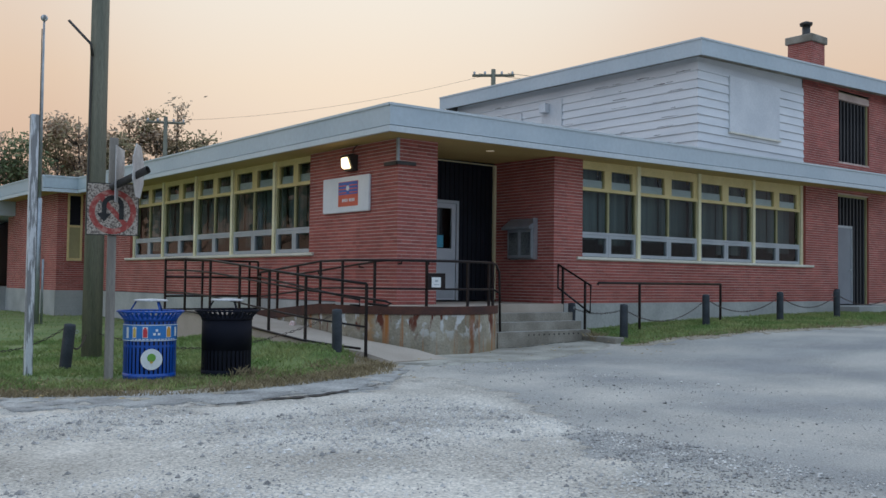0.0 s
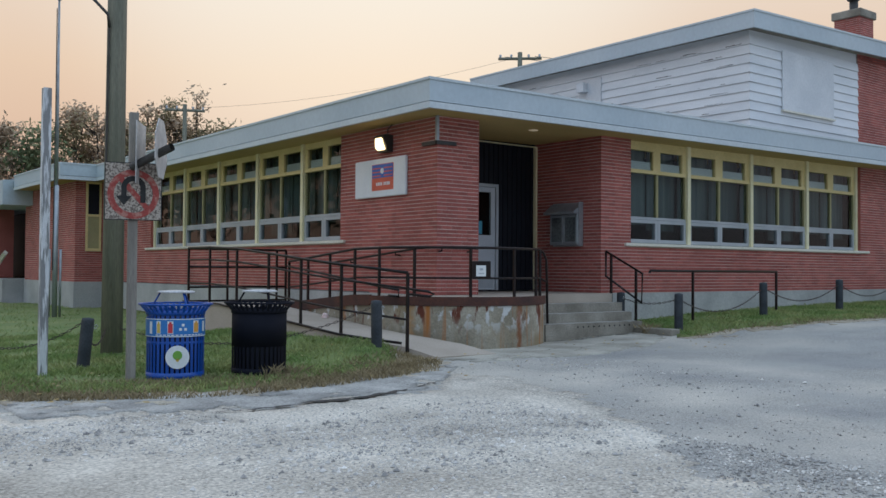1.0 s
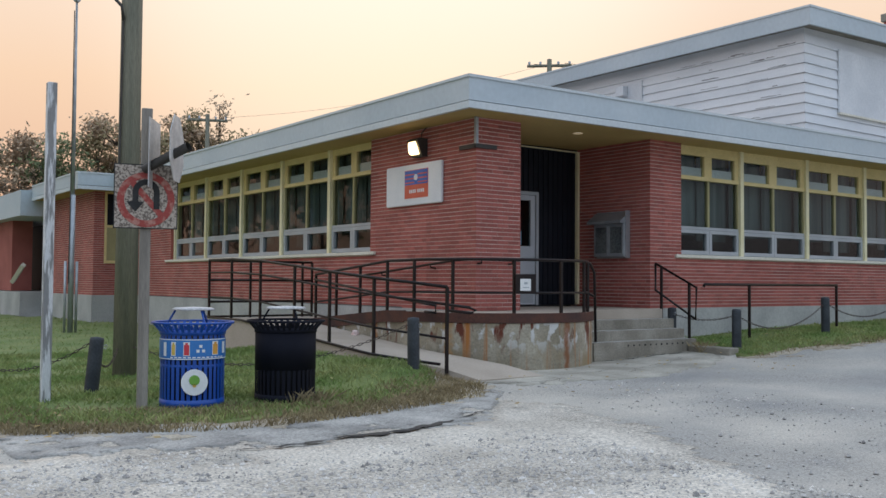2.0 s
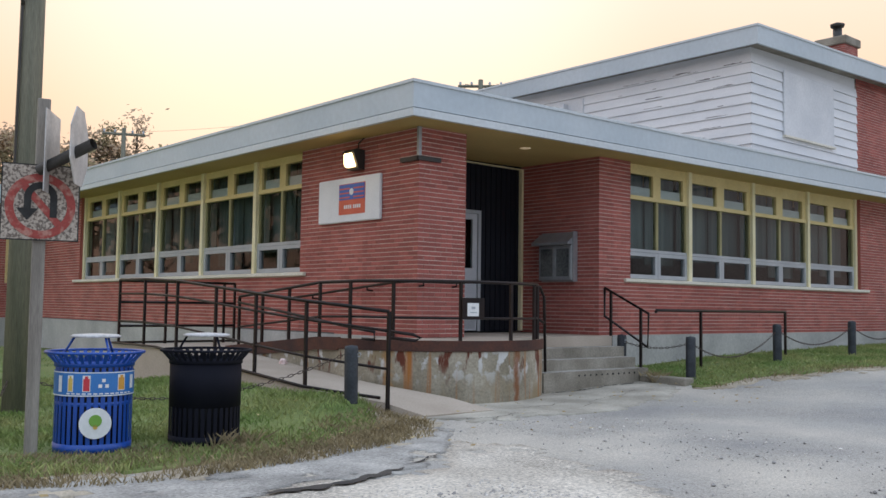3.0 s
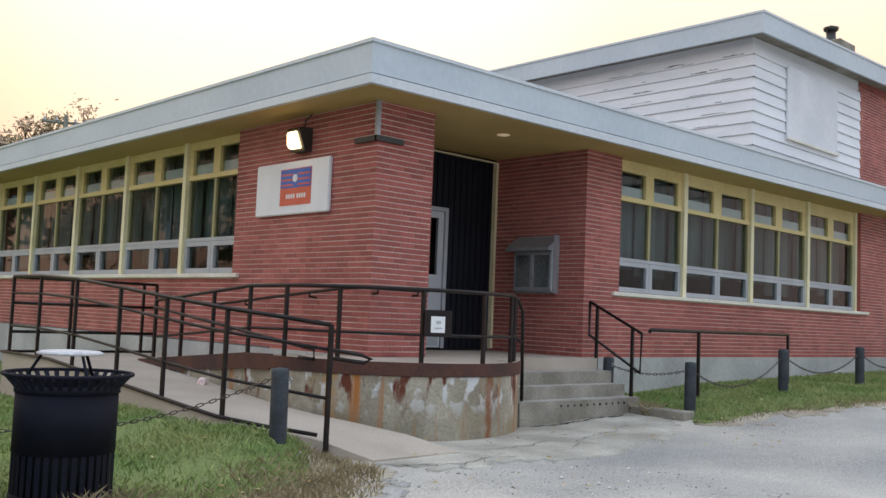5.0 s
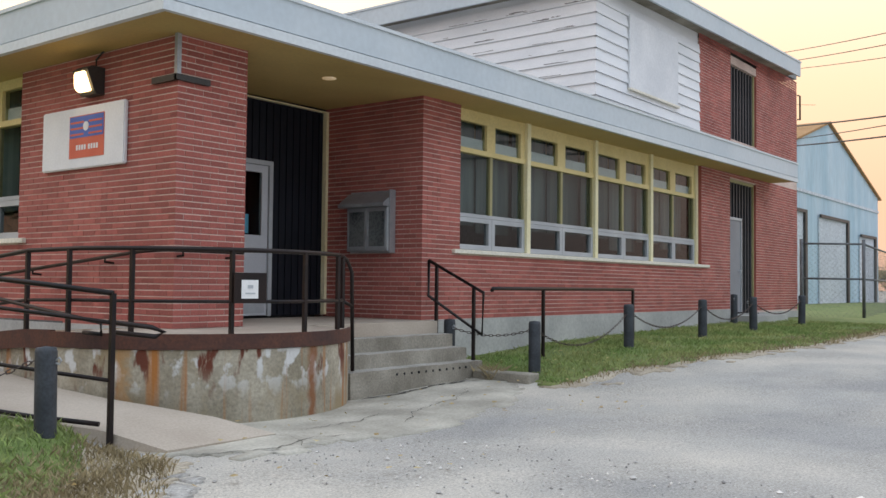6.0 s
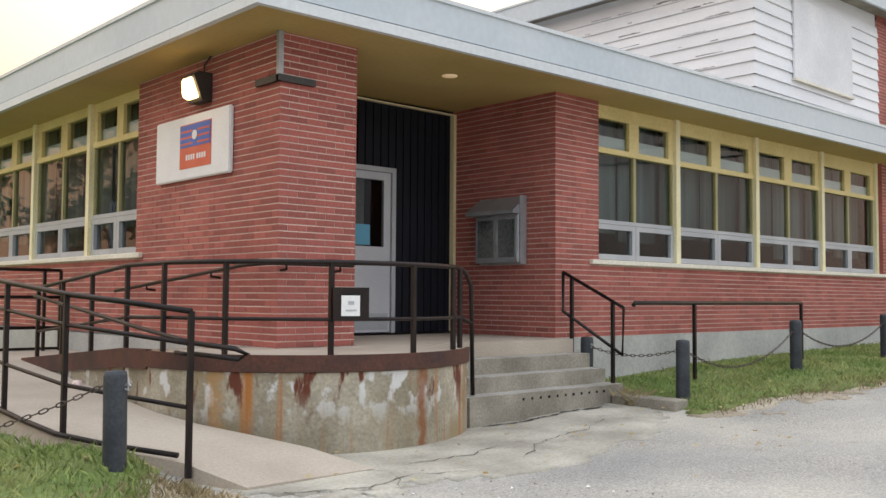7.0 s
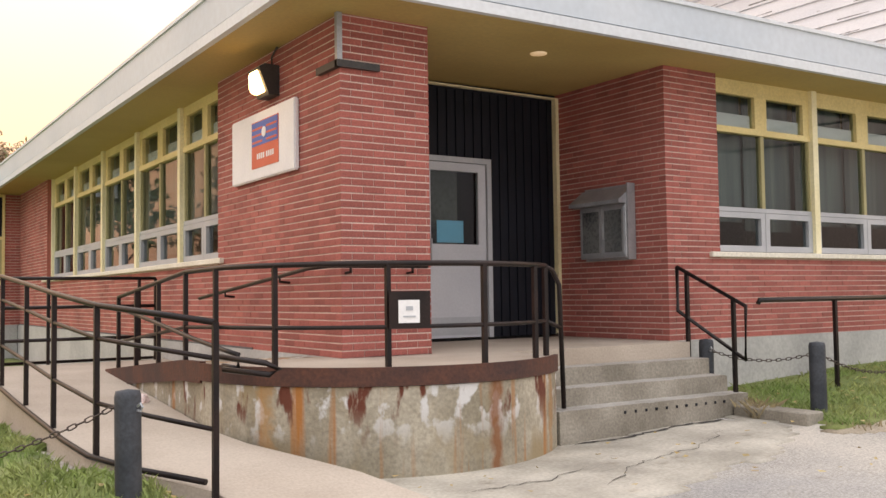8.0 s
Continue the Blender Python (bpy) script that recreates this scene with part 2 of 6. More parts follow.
def aggregate(m, scale, amount, pits=0.0):
    """Adds stones of many shades to a ground material, with a few dark ones."""
    n, l = m.node_tree.nodes, m.node_tree.links
    b = n["Principled BSDF"]
    old = b.inputs["Base Color"].links[0].from_socket
    co, no = n.new("ShaderNodeTexCoord"), n.new("ShaderNodeTexNoise")
    no.inputs["Scale"].default_value, no.inputs["Detail"].default_value = 0.8, 5
    l.new(co.outputs["Object"], no.inputs["Vector"])
    where = n.new("ShaderNodeMapRange")
    where.inputs[1].default_value, where.inputs[2].default_value = 0.38, 0.6
    l.new(no.outputs["Fac"], where.inputs[0])
    height = None
    for k, share in ((1.0, 1.0), (2.6, 0.7)):
        vo, sep, val, mix = n.new("ShaderNodeTexVoronoi"), n.new("ShaderNodeSeparateColor"), n.new("ShaderNodeValToRGB"), n.new("ShaderNodeMix")
        vo.inputs["Scale"].default_value = scale * k
        l.new(co.outputs["Object"], vo.inputs["Vector"])
        l.new(vo.outputs["Color"], sep.inputs[0])
        a = amount * share
        lo, hi = 1 - a, 1 + a * 0.8
        ramp_stops(val, [(0.0, (lo * 0.5,) * 3), (pits + 0.001, (lo,) * 3), (0.9, (1.0, 1.0, 1.0)), (1.0, (hi, hi, hi))])
        l.new(sep.outputs[0], val.inputs[0])
        mix.data_type, mix.blend_type = "RGBA", "MULTIPLY"
        l.new(where.outputs[0], mix.inputs["Factor"])
        l.new(old, mix.inputs["A"])
        l.new(val.outputs[0], mix.inputs["B"])
        old = mix.outputs["Result"]
        height = height or vo.outputs["Distance"]
    l.new(old, b.inputs["Base Color"])
    bp = n.new("ShaderNodeBump")
    bp.inputs["Strength"].default_value, bp.inputs["Distance"].default_value = 0.5, 0.006
    bp.invert = True
    l.new(height, bp.inputs["Height"])
    l.new(b.inputs["Normal"].links[0].from_socket, bp.inputs["Normal"])
    l.new(bp.outputs[0], b.inputs["Normal"])
    return m


aggregate(ROADMAT, 60, 0.18, 0.02)


def build_ground():
    xs, ys = ground_lines(-14, 46), ground_lines(-10, 40)
    verts = [(x, y, ground_z(x, y) if abs(x) < 100 and abs(y) < 100 else ground_z(max(-60, min(60, x)), max(-60, min(60, y)))) for y in ys for x in xs]
    n = len(xs)
    faces = [(j * n + i, j * n + i + 1, (j + 1) * n + i + 1, (j + 1) * n + i) for j in range(len(ys) - 1) for i in range(n - 1)]
    me = bpy.data.meshes.new("ground")
    me.from_pydata(verts, [], faces)
    me.materials.append(ROADMAT)
    for p in me.polygons:
        p.use_smooth = True
    return tagged(new("ground", me), "worn grey asphalt and gravel lot in front of the building", "ground", kind="structure")


ground = build_ground()

# ---- building shell ----
wall_west = empty("wall_west", "red brick west wall with pale raked joints on a concrete base", "wall", kind="structure")
wall_south = empty("wall_south", "red brick south wall with pale raked joints on a concrete base", "wall", kind="structure")
wall_alcove = empty("wall_alcove", "red brick side walls of the recessed entrance", "wall", kind="structure")
wall_upper = empty("wall_upper", "red brick upper storey wall beside white siding", "wall", kind="structure")
wall_wing = empty("wall_wing", "red brick wall of the north wing with a narrow window", "wall", kind="structure")
BACK = 0.004   # depth of the joints

# mortar bodies (the brick faces stand BACK proud of them)
b = BACK
part("wall_body", boxes((XW + b, YS + b, Z_FOUND, XW + WALL, 16.2, 4.1), (XW + b, 16.2, Z_FOUND, XW + WALL, 25.85, Z_SILL - 0.06), (XW + b, 25.85, Z_FOUND, XW + WALL, 29.2, 4.1)), MORTAR, wall_west)
part("wall_body", boxes((XW + WALL, YS + b, Z_FOUND, 10.19 - b, YS + 0.5, 4.1), (13.17 + b, YS + b, Z_FOUND, 14.0, YS + WALL, 4.1), (14.0, YS + b, Z_FOUND, 22.55, YS + WALL, Z_SILL - 0.06),
                        (22.55, YS + b, Z_FOUND - 0.1, 24.2, YS + WALL, 4.1), (24.2, YS + b, 3.80, 25.9, YS + WALL, 4.1), (25.9, YS + b, Z_FOUND - 0.1, X_END - b, YS + WALL, 4.1)), MORTAR, wall_south)
part("wall_body", boxes((10.19 - 0.2, YS + 0.5, Z_FOUND, 10.19 - b, 15.2, 4.1), (13.17 + b, YS + WALL, Z_FOUND, 13.4, 15.2, 4.1)), MORTAR, wall_alcove)
part("wall_body", boxes((22.42 + b, YS + b, 4.1, 24.25, YS + WALL, 6.6), (25.95, YS + b, 4.1, X_END - b, YS + WALL, 6.6), (24.25, YS + b, 4.1, 25.95, YS + WALL, 4.7), (24.25, YS + b, 6.42, 25.95, YS + WALL, 6.6)), MORTAR, wall_upper)
part("wall_body", boxes((8.27 + b, 29.0 + b, Z_FOUND, 8.52, 34.5, 4.1), (8.52, 29.0 + b, Z_FOUND, 9.6, 29.25, 4.1)), MORTAR, wall_wing)

part("reveal", boxes((22.542, YS, Z_SILL, 22.549, YS + 0.2, 3.9), (25.892, YS, 0.75, 25.899, YS + 0.2, 3.8)), BRICK, wall_south)
part("reveal", boxes((25.942, YS, 4.7, 25.949, YS + 0.2, 6.64)), BRICK, wall_upper)
part("reveal", boxes((XW, 25.841, Z_SILL, XW + 0.2, 25.849, 3.9)), BRICK, wall_west)

# concrete base
part("foundation", boxes((XW - 0.03, YS - 0.03, -0.3, XW + WALL, 29.2, Z_FOUND)), CONCRETE, wall_west, "pale weathered concrete base")
part("foundation", boxes((13.0, YS - 0.03, -0.3, 24.2, YS + WALL, Z_FOUND), (26.0, YS - 0.03, -0.3, X_END + 0.03, YS + WALL, Z_FOUND - 0.1), (24.2, YS, -0.3, 26.0, YS + WALL, 0.74)), CONCRETE, wall_south, "pale weathered concrete base")
part("foundation", boxes((8.24, 28.97, -0.3, 8.52, 34.5, Z_FOUND), (8.52, 28.97, -0.3, 9.27, 29.25, Z_FOUND)), CONCRETE, wall_wing, "pale weathered concrete base")

# plain walls that close the building behind, out of view, against stray sky light
bm = boxes((X_END - 0.25, YS + WALL, -0.3, X_END - 0.01, 34.5, 6.55), (9.5, 34.3, -0.3, 17.8, 34.5, 4.1), (17.6, 22.0, 3.9, X_END, 22.2, 6.6), (17.87, 34.3, -0.3, X_END, 34.5, 4.1))
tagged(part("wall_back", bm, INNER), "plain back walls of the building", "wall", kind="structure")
# floor and partitions: the darkness of unlit rooms is put into the grey
tagged(part("floor", boxes((9.3, 15.2, 0.6, 28.5, 34.3, 0.88)), INNER), "dark grey interior floor with the room's dimness in its colour", "floor", kind="structure")
# partitions added to keep stray sky light out of the window rooms
tagged(part("light_stop_partition", boxes((XW + 2.4, 15.3, 0.88, XW + 2.5, 26.1, 3.95), (XW + WALL, 26.1, 0.88, XW + 2.5, 26.2, 3.95), (XW + WALL, 15.2, 0.88, XW + 2.5, 15.3, 3.95), (13.4, 16.4, 0.88, 24.2, 16.5, 3.95), (13.38, 15.2, 0.88, 13.5, 16.4, 3.95), (23.2, 13.53, 0.7, 23.3, 16.4, 3.95)), INNER), "added dark grey partition that keeps sky light out", "wall", kind="structure")

# roofs, fascias and soffits
def eave(bm, k=EAVE_RISE):
    """The south eave rises slightly towards the east."""
    for v in bm.verts:
        v.co.z += k * max(0.0, v.co.x - 8.7)
    return bm


roof = empty("roof", "flat roof with wide pale blue metal fascia", "roof", kind="structure")
OV = 0.65
X_EAVE = 27.0    # the south eave stops short of the east corner
part("roof_deck", eave(boxes((XW - OV + 0.05, YS - OV + 0.05, 3.95, X_EAVE - 0.02, YS + 0.1, 4.15), (XW - OV + 0.05, YS + 0.1, 3.95, X_END - 0.3, 28.4, 4.15), (7.72, 28.46, 3.95, 28.4, 34.4, 4.15))), ROOF, roof)


def fascia_run(x0, y0, x1, y1, facing):
    """A fascia board along one eave with a drip edge above and a lip below; facing 'w' or 's'."""
    e = 0.035
    if facing == "w":
        part("fascia", boxes((x0, y0, Z_FASC0 + 0.112, x0 + 0.05, y1, Z_FASC1 - 0.03)), FASCIA, roof, "pale blue sheet metal fascia")
        part("fascia_lip", boxes((x0 - 0.012, y0 - 0.012, Z_FASC0, x0 + 0.05, y1, Z_FASC0 + 0.098)), FASCIA_LIP, roof)
        part("drip_edge", boxes((x0 - 0.02, y0 - 0.02, Z_FASC1 - 0.03, x0 + 0.12, y1, Z_FASC1 + 0.01)), FASCIA_LIP, roof)
    else:
        part("fascia", eave(boxes((x0, y0, Z_FASC0 + 0.112, x1, y0 + 0.05, Z_FASC1 - 0.03))), FASCIA, roof, "pale blue sheet metal fascia")
        part("fascia_lip", eave(boxes((x0, y0 - 0.012, Z_FASC0, x1, y0 + 0.05, Z_FASC0 + 0.098))), FASCIA_LIP, roof)
        part("drip_edge", eave(boxes((x0 + 0.075, y0 - 0.02, Z_FASC1 - 0.03, x1, y0 + 0.12, Z_FASC1 + 0.01))), FASCIA_LIP, roof)


fascia_run(XW - OV, YS - OV, 0, 28.4, "w")
fascia_run(XW - OV + 0.05, YS - OV, X_EAVE, 0, "s")
fascia_run(7.66, 28.4, XW - OV, 0, "s")
fascia_run(7.66, 28.45, 0, 33.5, "w")
soffit = part("ceiling", eave(boxes((XW - OV + 0.05, YS - OV + 0.05, Z_SOFFIT, XW + 0.2, 28.4, Z_SOFFIT + 0.05), (XW + 0.2, YS - OV + 0.05, Z_SOFFIT, X_EAVE - 0.02, 15.2, Z_SOFFIT + 0.05), (7.71, 28.45, Z_SOFFIT, 9.3, 33.6, Z_SOFFIT + 0.05))), OCHRE)
tagged(soffit, "ochre painted soffit under the eaves", "soffit", kind="structure")

# upper storey: white siding, roof
X_UP, Y_UPB = 17.87, 22.1
upper_siding = empty("wall_siding", "white painted lap siding with peeling patches", "wall", kind="structure")
X_SIDE = 22.42     # the siding ends here and brick begins
UO = 0.36
PITCH = 0.028      # the upper roof falls gently to the west


def pitched(bm, floor=6.0, k=PITCH, x0=17.5):
    """Lifts whatever lies above floor by the roof's fall."""
    for v in bm.verts:
        if v.co.z > floor:
            v.co.z += k * max(0.0, v.co.x - x0)
    return bm


part("wall_body", pitched(boxes((X_UP + 0.03, YS + 0.03, 4.1, X_SIDE, YS + 0.2, 6.6), (X_UP + 0.03, YS + 0.2, 4.1, X_UP + 0.2, Y_UPB, 6.6))), SIDING, upper_siding)
upper_roof = empty("roof_upper", "low sloped upper roof with pale blue metal fascia", "roof", kind="structure")
part("roof_deck", pitched(boxes((X_UP - UO + 0.05, YS - UO + 0.05, 6.60, 28.2, Y_UPB + 0.3, 6.82), (28.2, YS, 6.60, X_END, Y_UPB + 0.3, 6.82))), ROOF, upper_roof)
part("fascia", boxes((X_UP - UO, YS - UO, 6.50, X_UP - UO + 0.05, Y_UPB + 0.3, 6.85)), FASCIA, upper_roof)
part("fascia", pitched(boxes((X_UP - UO + 0.05, YS - UO, 6.50, 28.25, YS - UO + 0.05, 6.85))), FASCIA, upper_roof)
part("drip_edge", pitched(boxes((X_UP - UO - 0.02, YS - UO - 0.02, 6.85, X_UP - UO + 0.1, Y_UPB + 0.3, 6.89), (X_UP - UO + 0.1, YS - UO - 0.02, 6.85, 28.27, YS - UO + 0.1, 6.89))), FASCIA_LIP, upper_roof)
# dark concrete colour paints in the shadow line beneath the upper fascia
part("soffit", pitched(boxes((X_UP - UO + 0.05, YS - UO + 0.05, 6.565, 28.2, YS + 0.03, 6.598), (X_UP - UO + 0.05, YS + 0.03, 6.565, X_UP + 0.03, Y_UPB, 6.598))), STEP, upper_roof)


# ---- windows ----
def ubox(bm, facing, u0, u1, d0, d1, z0, z1):
    """A box by its run along the wall, depth behind the brick face and height."""
    if facing == "s":
        box(bm, u0, YS + d0, z0, u1, YS + d1, z1)
    else:
        box(bm, XW + d0, u0, z0, XW + d1, u1, z1)
    return bm


def uboxes(facing, *rows):
    bm = bmesh.new()
    for r in rows:
        ubox(bm, facing, *r)
    return bm


def pane(facing, u0, u1, d, z0, z1, parent):
    bm = uboxes(facing, (u0, u1, d, d + 0.006, z0, z1))
    bm.normal_update()
    for fc in bm.faces:
        fc.material_index = 0 if (fc.normal.y if facing == "s" else fc.normal.x) < -0.9 else 1
    ob = part("pane", bm, [GLASS, CLEAR], parent)
    ob.visible_shadow = False
    return ob


WINDOW_NO = [0]
PAPERWHITE = mat("pale_ledge_paint", (0.74, 0.74, 0.72), (0.82, 0.82, 0.80), 1.5, 20, 0.8, 0.0, amount=0.06)


def window_bay(facing, u0, u1):
    """One bay between two main mullions: two top lights, two tall panes, two hopper lights."""
    WINDOW_NO[0] += 1
    win = empty("window_%d" % WINDOW_NO[0], "yellow framed window bay with grey hopper lights below", "window", "window bays", "structure")
    a, c, m = u0 + 0.05, u1 - 0.05, (u0 + u1) / 2
    w = c - a
    part("head", uboxes(facing, (a, c, 0.12, 0.22, 3.65, 3.93)), YELLOW, win)
    part("transom", uboxes(facing, (a, c, 0.11, 0.22, 3.20, 3.27)), YELLOW, win)
    for x0, x1 in ((a, a + 0.03 * w), (a + 0.43 * w, a + 0.55 * w), (a + 0.94 * w, c)):
        part("top_post", uboxes(facing, (x0, x1, 0.125, 0.22, 3.27, 3.65)), YELLOW, win)
    pane(facing, a + 0.03 * w, a + 0.43 * w, 0.17, 3.27, 3.65, win)
    pane(facing, a + 0.55 * w, a + 0.94 * w, 0.17, 3.27, 3.65, win)
    part("centre_mullion", uboxes(facing, (m - 0.028, m + 0.028, 0.13, 0.2, 2.34, 3.20)), OLIVE, win, "olive painted centre mullion")
    part("stile", uboxes(facing, (a, a + 0.025, 0.13, 0.2, 2.34, 3.20)), OLIVE, win)
    part("stile", uboxes(facing, (c - 0.025, c, 0.13, 0.2, 2.34, 3.20)), OLIVE, win)
    pane(facing, a + 0.025, m - 0.028, 0.165, 2.34, 3.20, win)
    pane(facing, m + 0.028, c - 0.025, 0.165, 2.34, 3.20, win)
    part("lower_rail", uboxes(facing, (a, c, 0.12, 0.22, 2.29, 2.34)), ALU, win)
    for x0, x1 in ((a, m - 0.004), (m + 0.004, c)):
        hop = part("hopper", uboxes(facing, (x0, x1, 0.115, 0.2, 1.83, 1.90), (x0, x1, 0.115, 0.2, 2.22, 2.285), (x0, x0 + 0.075, 0.115, 0.2, 1.90, 2.22), (x1 - 0.075, x1, 0.115, 0.2, 1.90, 2.22)), ALU, win, "grey aluminium hopper light")
        pane(facing, x0 + 0.075, x1 - 0.075, 0.16, 1.90, 2.22, hop)
    part("inner_ledge", uboxes(facing, (a, c, 0.20, 0.215, 3.22, 3.44)), PAPERWHITE, win, "pale ledge behind the top lights")
    part("blind", uboxes(facing, (a, m - 0.04, 0.42, 0.43, 2.2, 3.76), (m + 0.01, c, 0.42, 0.43, 2.0 + 0.3 * ((WINDOW_NO[0] * 7) % 3) / 3, 3.76)), BLIND, win, "drawn grey fabric blind")
    return win


def window_row(facing, us):
    for u0, u1 in zip(us, us[1:]):
        win = window_bay(facing, u0, u1)
        part("mullion", uboxes(facing, (u1 - 0.05, u1 + 0.05, 0.07, 0.24, Z_SILL, 3.93)), PALE, win, "pale yellow painted main mullion")
        if u0 == us[0]:
            part("mullion", uboxes(facing, (u0 - 0.0, u0 + 0.05, 0.07, 0.24, Z_SILL, 3.93)), PALE, win)


window_row("s", [14.0, 15.88, 18.07, 20.29, 22.5])
window_row("w", [16.2, 17.81, 19.79, 21.77, 23.78, 25.8])
sill = part("window_sill", bevelled(uboxes("s", (13.82, 22.9, -0.05, 0.115, Z_SILL - 0.06, Z_SILL)), 0.008), CREAM)
tagged(sill, "long cream painted concrete window sill", "window sill", kind="structure")
sill = part("window_sill", bevelled(uboxes("w", (16.02, 26.15, -0.05, 0.115, Z_SILL - 0.06, Z_SILL)), 0.008), CREAM)
tagged(sill, "long cream painted concrete window sill", "window sill", kind="structure")
# narrow window in the side of the wing
win = empty("window_10", "narrow yellow framed window in the wing", "window", kind="structure")
part("window_frame", boxes((8.56, 28.96, 1.75, 9.0, 29.0, 1.83), (8.56, 28.96, 3.7, 9.0, 29.0, 3.77), (8.56, 28.96, 1.83, 8.62, 29.0, 3.7), (8.94, 28.96, 1.83, 9.0, 29.0, 3.7), (8.62, 28.96, 2.75, 8.94, 29.0, 2.82)), YELLOW, win)
part("panel", boxes((8.62, 28.98, 1.83, 8.94, 29.0, 2.75)), OLIVE, win)
part("pane", boxes((8.62, 28.98, 2.82, 8.94, 28.99, 3.7)), DARK, win)

# ---- entrance alcove ----
entrance = empty("wall_entrance", "dark ribbed metal cladding behind the entrance", "wall", kind="structure")
part("wall_body", boxes((10.19, 15.03, 0.89, 11.16, 15.2, 3.9), (12.14, 15.03, 0.89, 13.17, 15.2, 3.9), (11.16, 15.03, 2.94, 12.14, 15.2, 3.9)), DARK, entrance)
rib = boxes((0, -0.02, 0, 0.05, 0.0, 1.0))
rib_me = mesh_of("rib", rib, DARK)
for k in range(24):
    x = 10.22 + k * 0.122
    ob = new("rib", rib_me)
    ob.parent = entrance
    low = 2.95 if 11.1 < x < 12.12 else 0.895
    ob.matrix_basis = Matrix.Translation((x, 15.03, low)) @ Matrix.Diagonal((1, 1, 3.72 - low, 1))
part("trim", boxes((13.115, 14.96, 0.895, 13.165, 15.03, 3.745), (10.2, 14.96, 3.745, 13.165, 15.03, Z_SOFFIT)), PALE, entrance, "yellow painted trim")
door = empty("door_1", "pale grey entrance door with a glazed upper half", "door", kind="structure")
part("door_frame", boxes((11.16, 14.97, 0.89, 11.22, 15.1, 2.94), (12.08, 14.97, 0.89, 12.14, 15.1, 2.94), (11.22, 14.97, 2.88, 12.08, 15.1, 2.94)), ALU, door)
leaf = part("door_leaf", boxes((11.225, 15.0, 0.9, 12.075, 15.05, 1.95), (11.225, 15.0, 2.78, 12.075, 15.05, 2.875), (11.225, 15.0, 1.95, 11.32, 15.05, 2.78), (11.97, 15.0, 1.95, 12.075, 15.05, 2.78)), DOORGREY, door)
pane("s", 11.32, 11.97, 15.02 - YS, 1.95, 2.78, leaf)
part("kick_plate", boxes((11.26, 14.994, 0.93, 12.04, 15.0, 1.13)), ALU, leaf, "scuffed metal kick plate")
bm = bmesh.new()
tube(bm, [(11.28, 15.0, 1.7), (11.28, 14.93, 1.7), (11.28, 14.93, 2.0), (11.28, 15.0, 2.0)], 0.012, 6)
part("handle", bm, ALU, leaf, "metal pull handle")
PAPER_BLUE = mat("blue_paper", (0.16, 0.50, 0.68), (0.18, 0.55, 0.74), 3, 30, 0.8, 0.0, amount=0.05)
tagged(part("notice", boxes((11.42, 15.035, 1.97, 11.78, 15.038, 2.22)), PAPER_BLUE), "blue paper notice taped inside the door glass", "notice")
# near-black, so the vestibule's shade sits in the wall colour
tagged(part("vestibule_shade_wall", boxes((10.3, 16.2, 0.89, 13.2, 16.3, 3.9)), DARK), "near-black wall with the vestibule's shade in its colour", "wall", kind="structure")

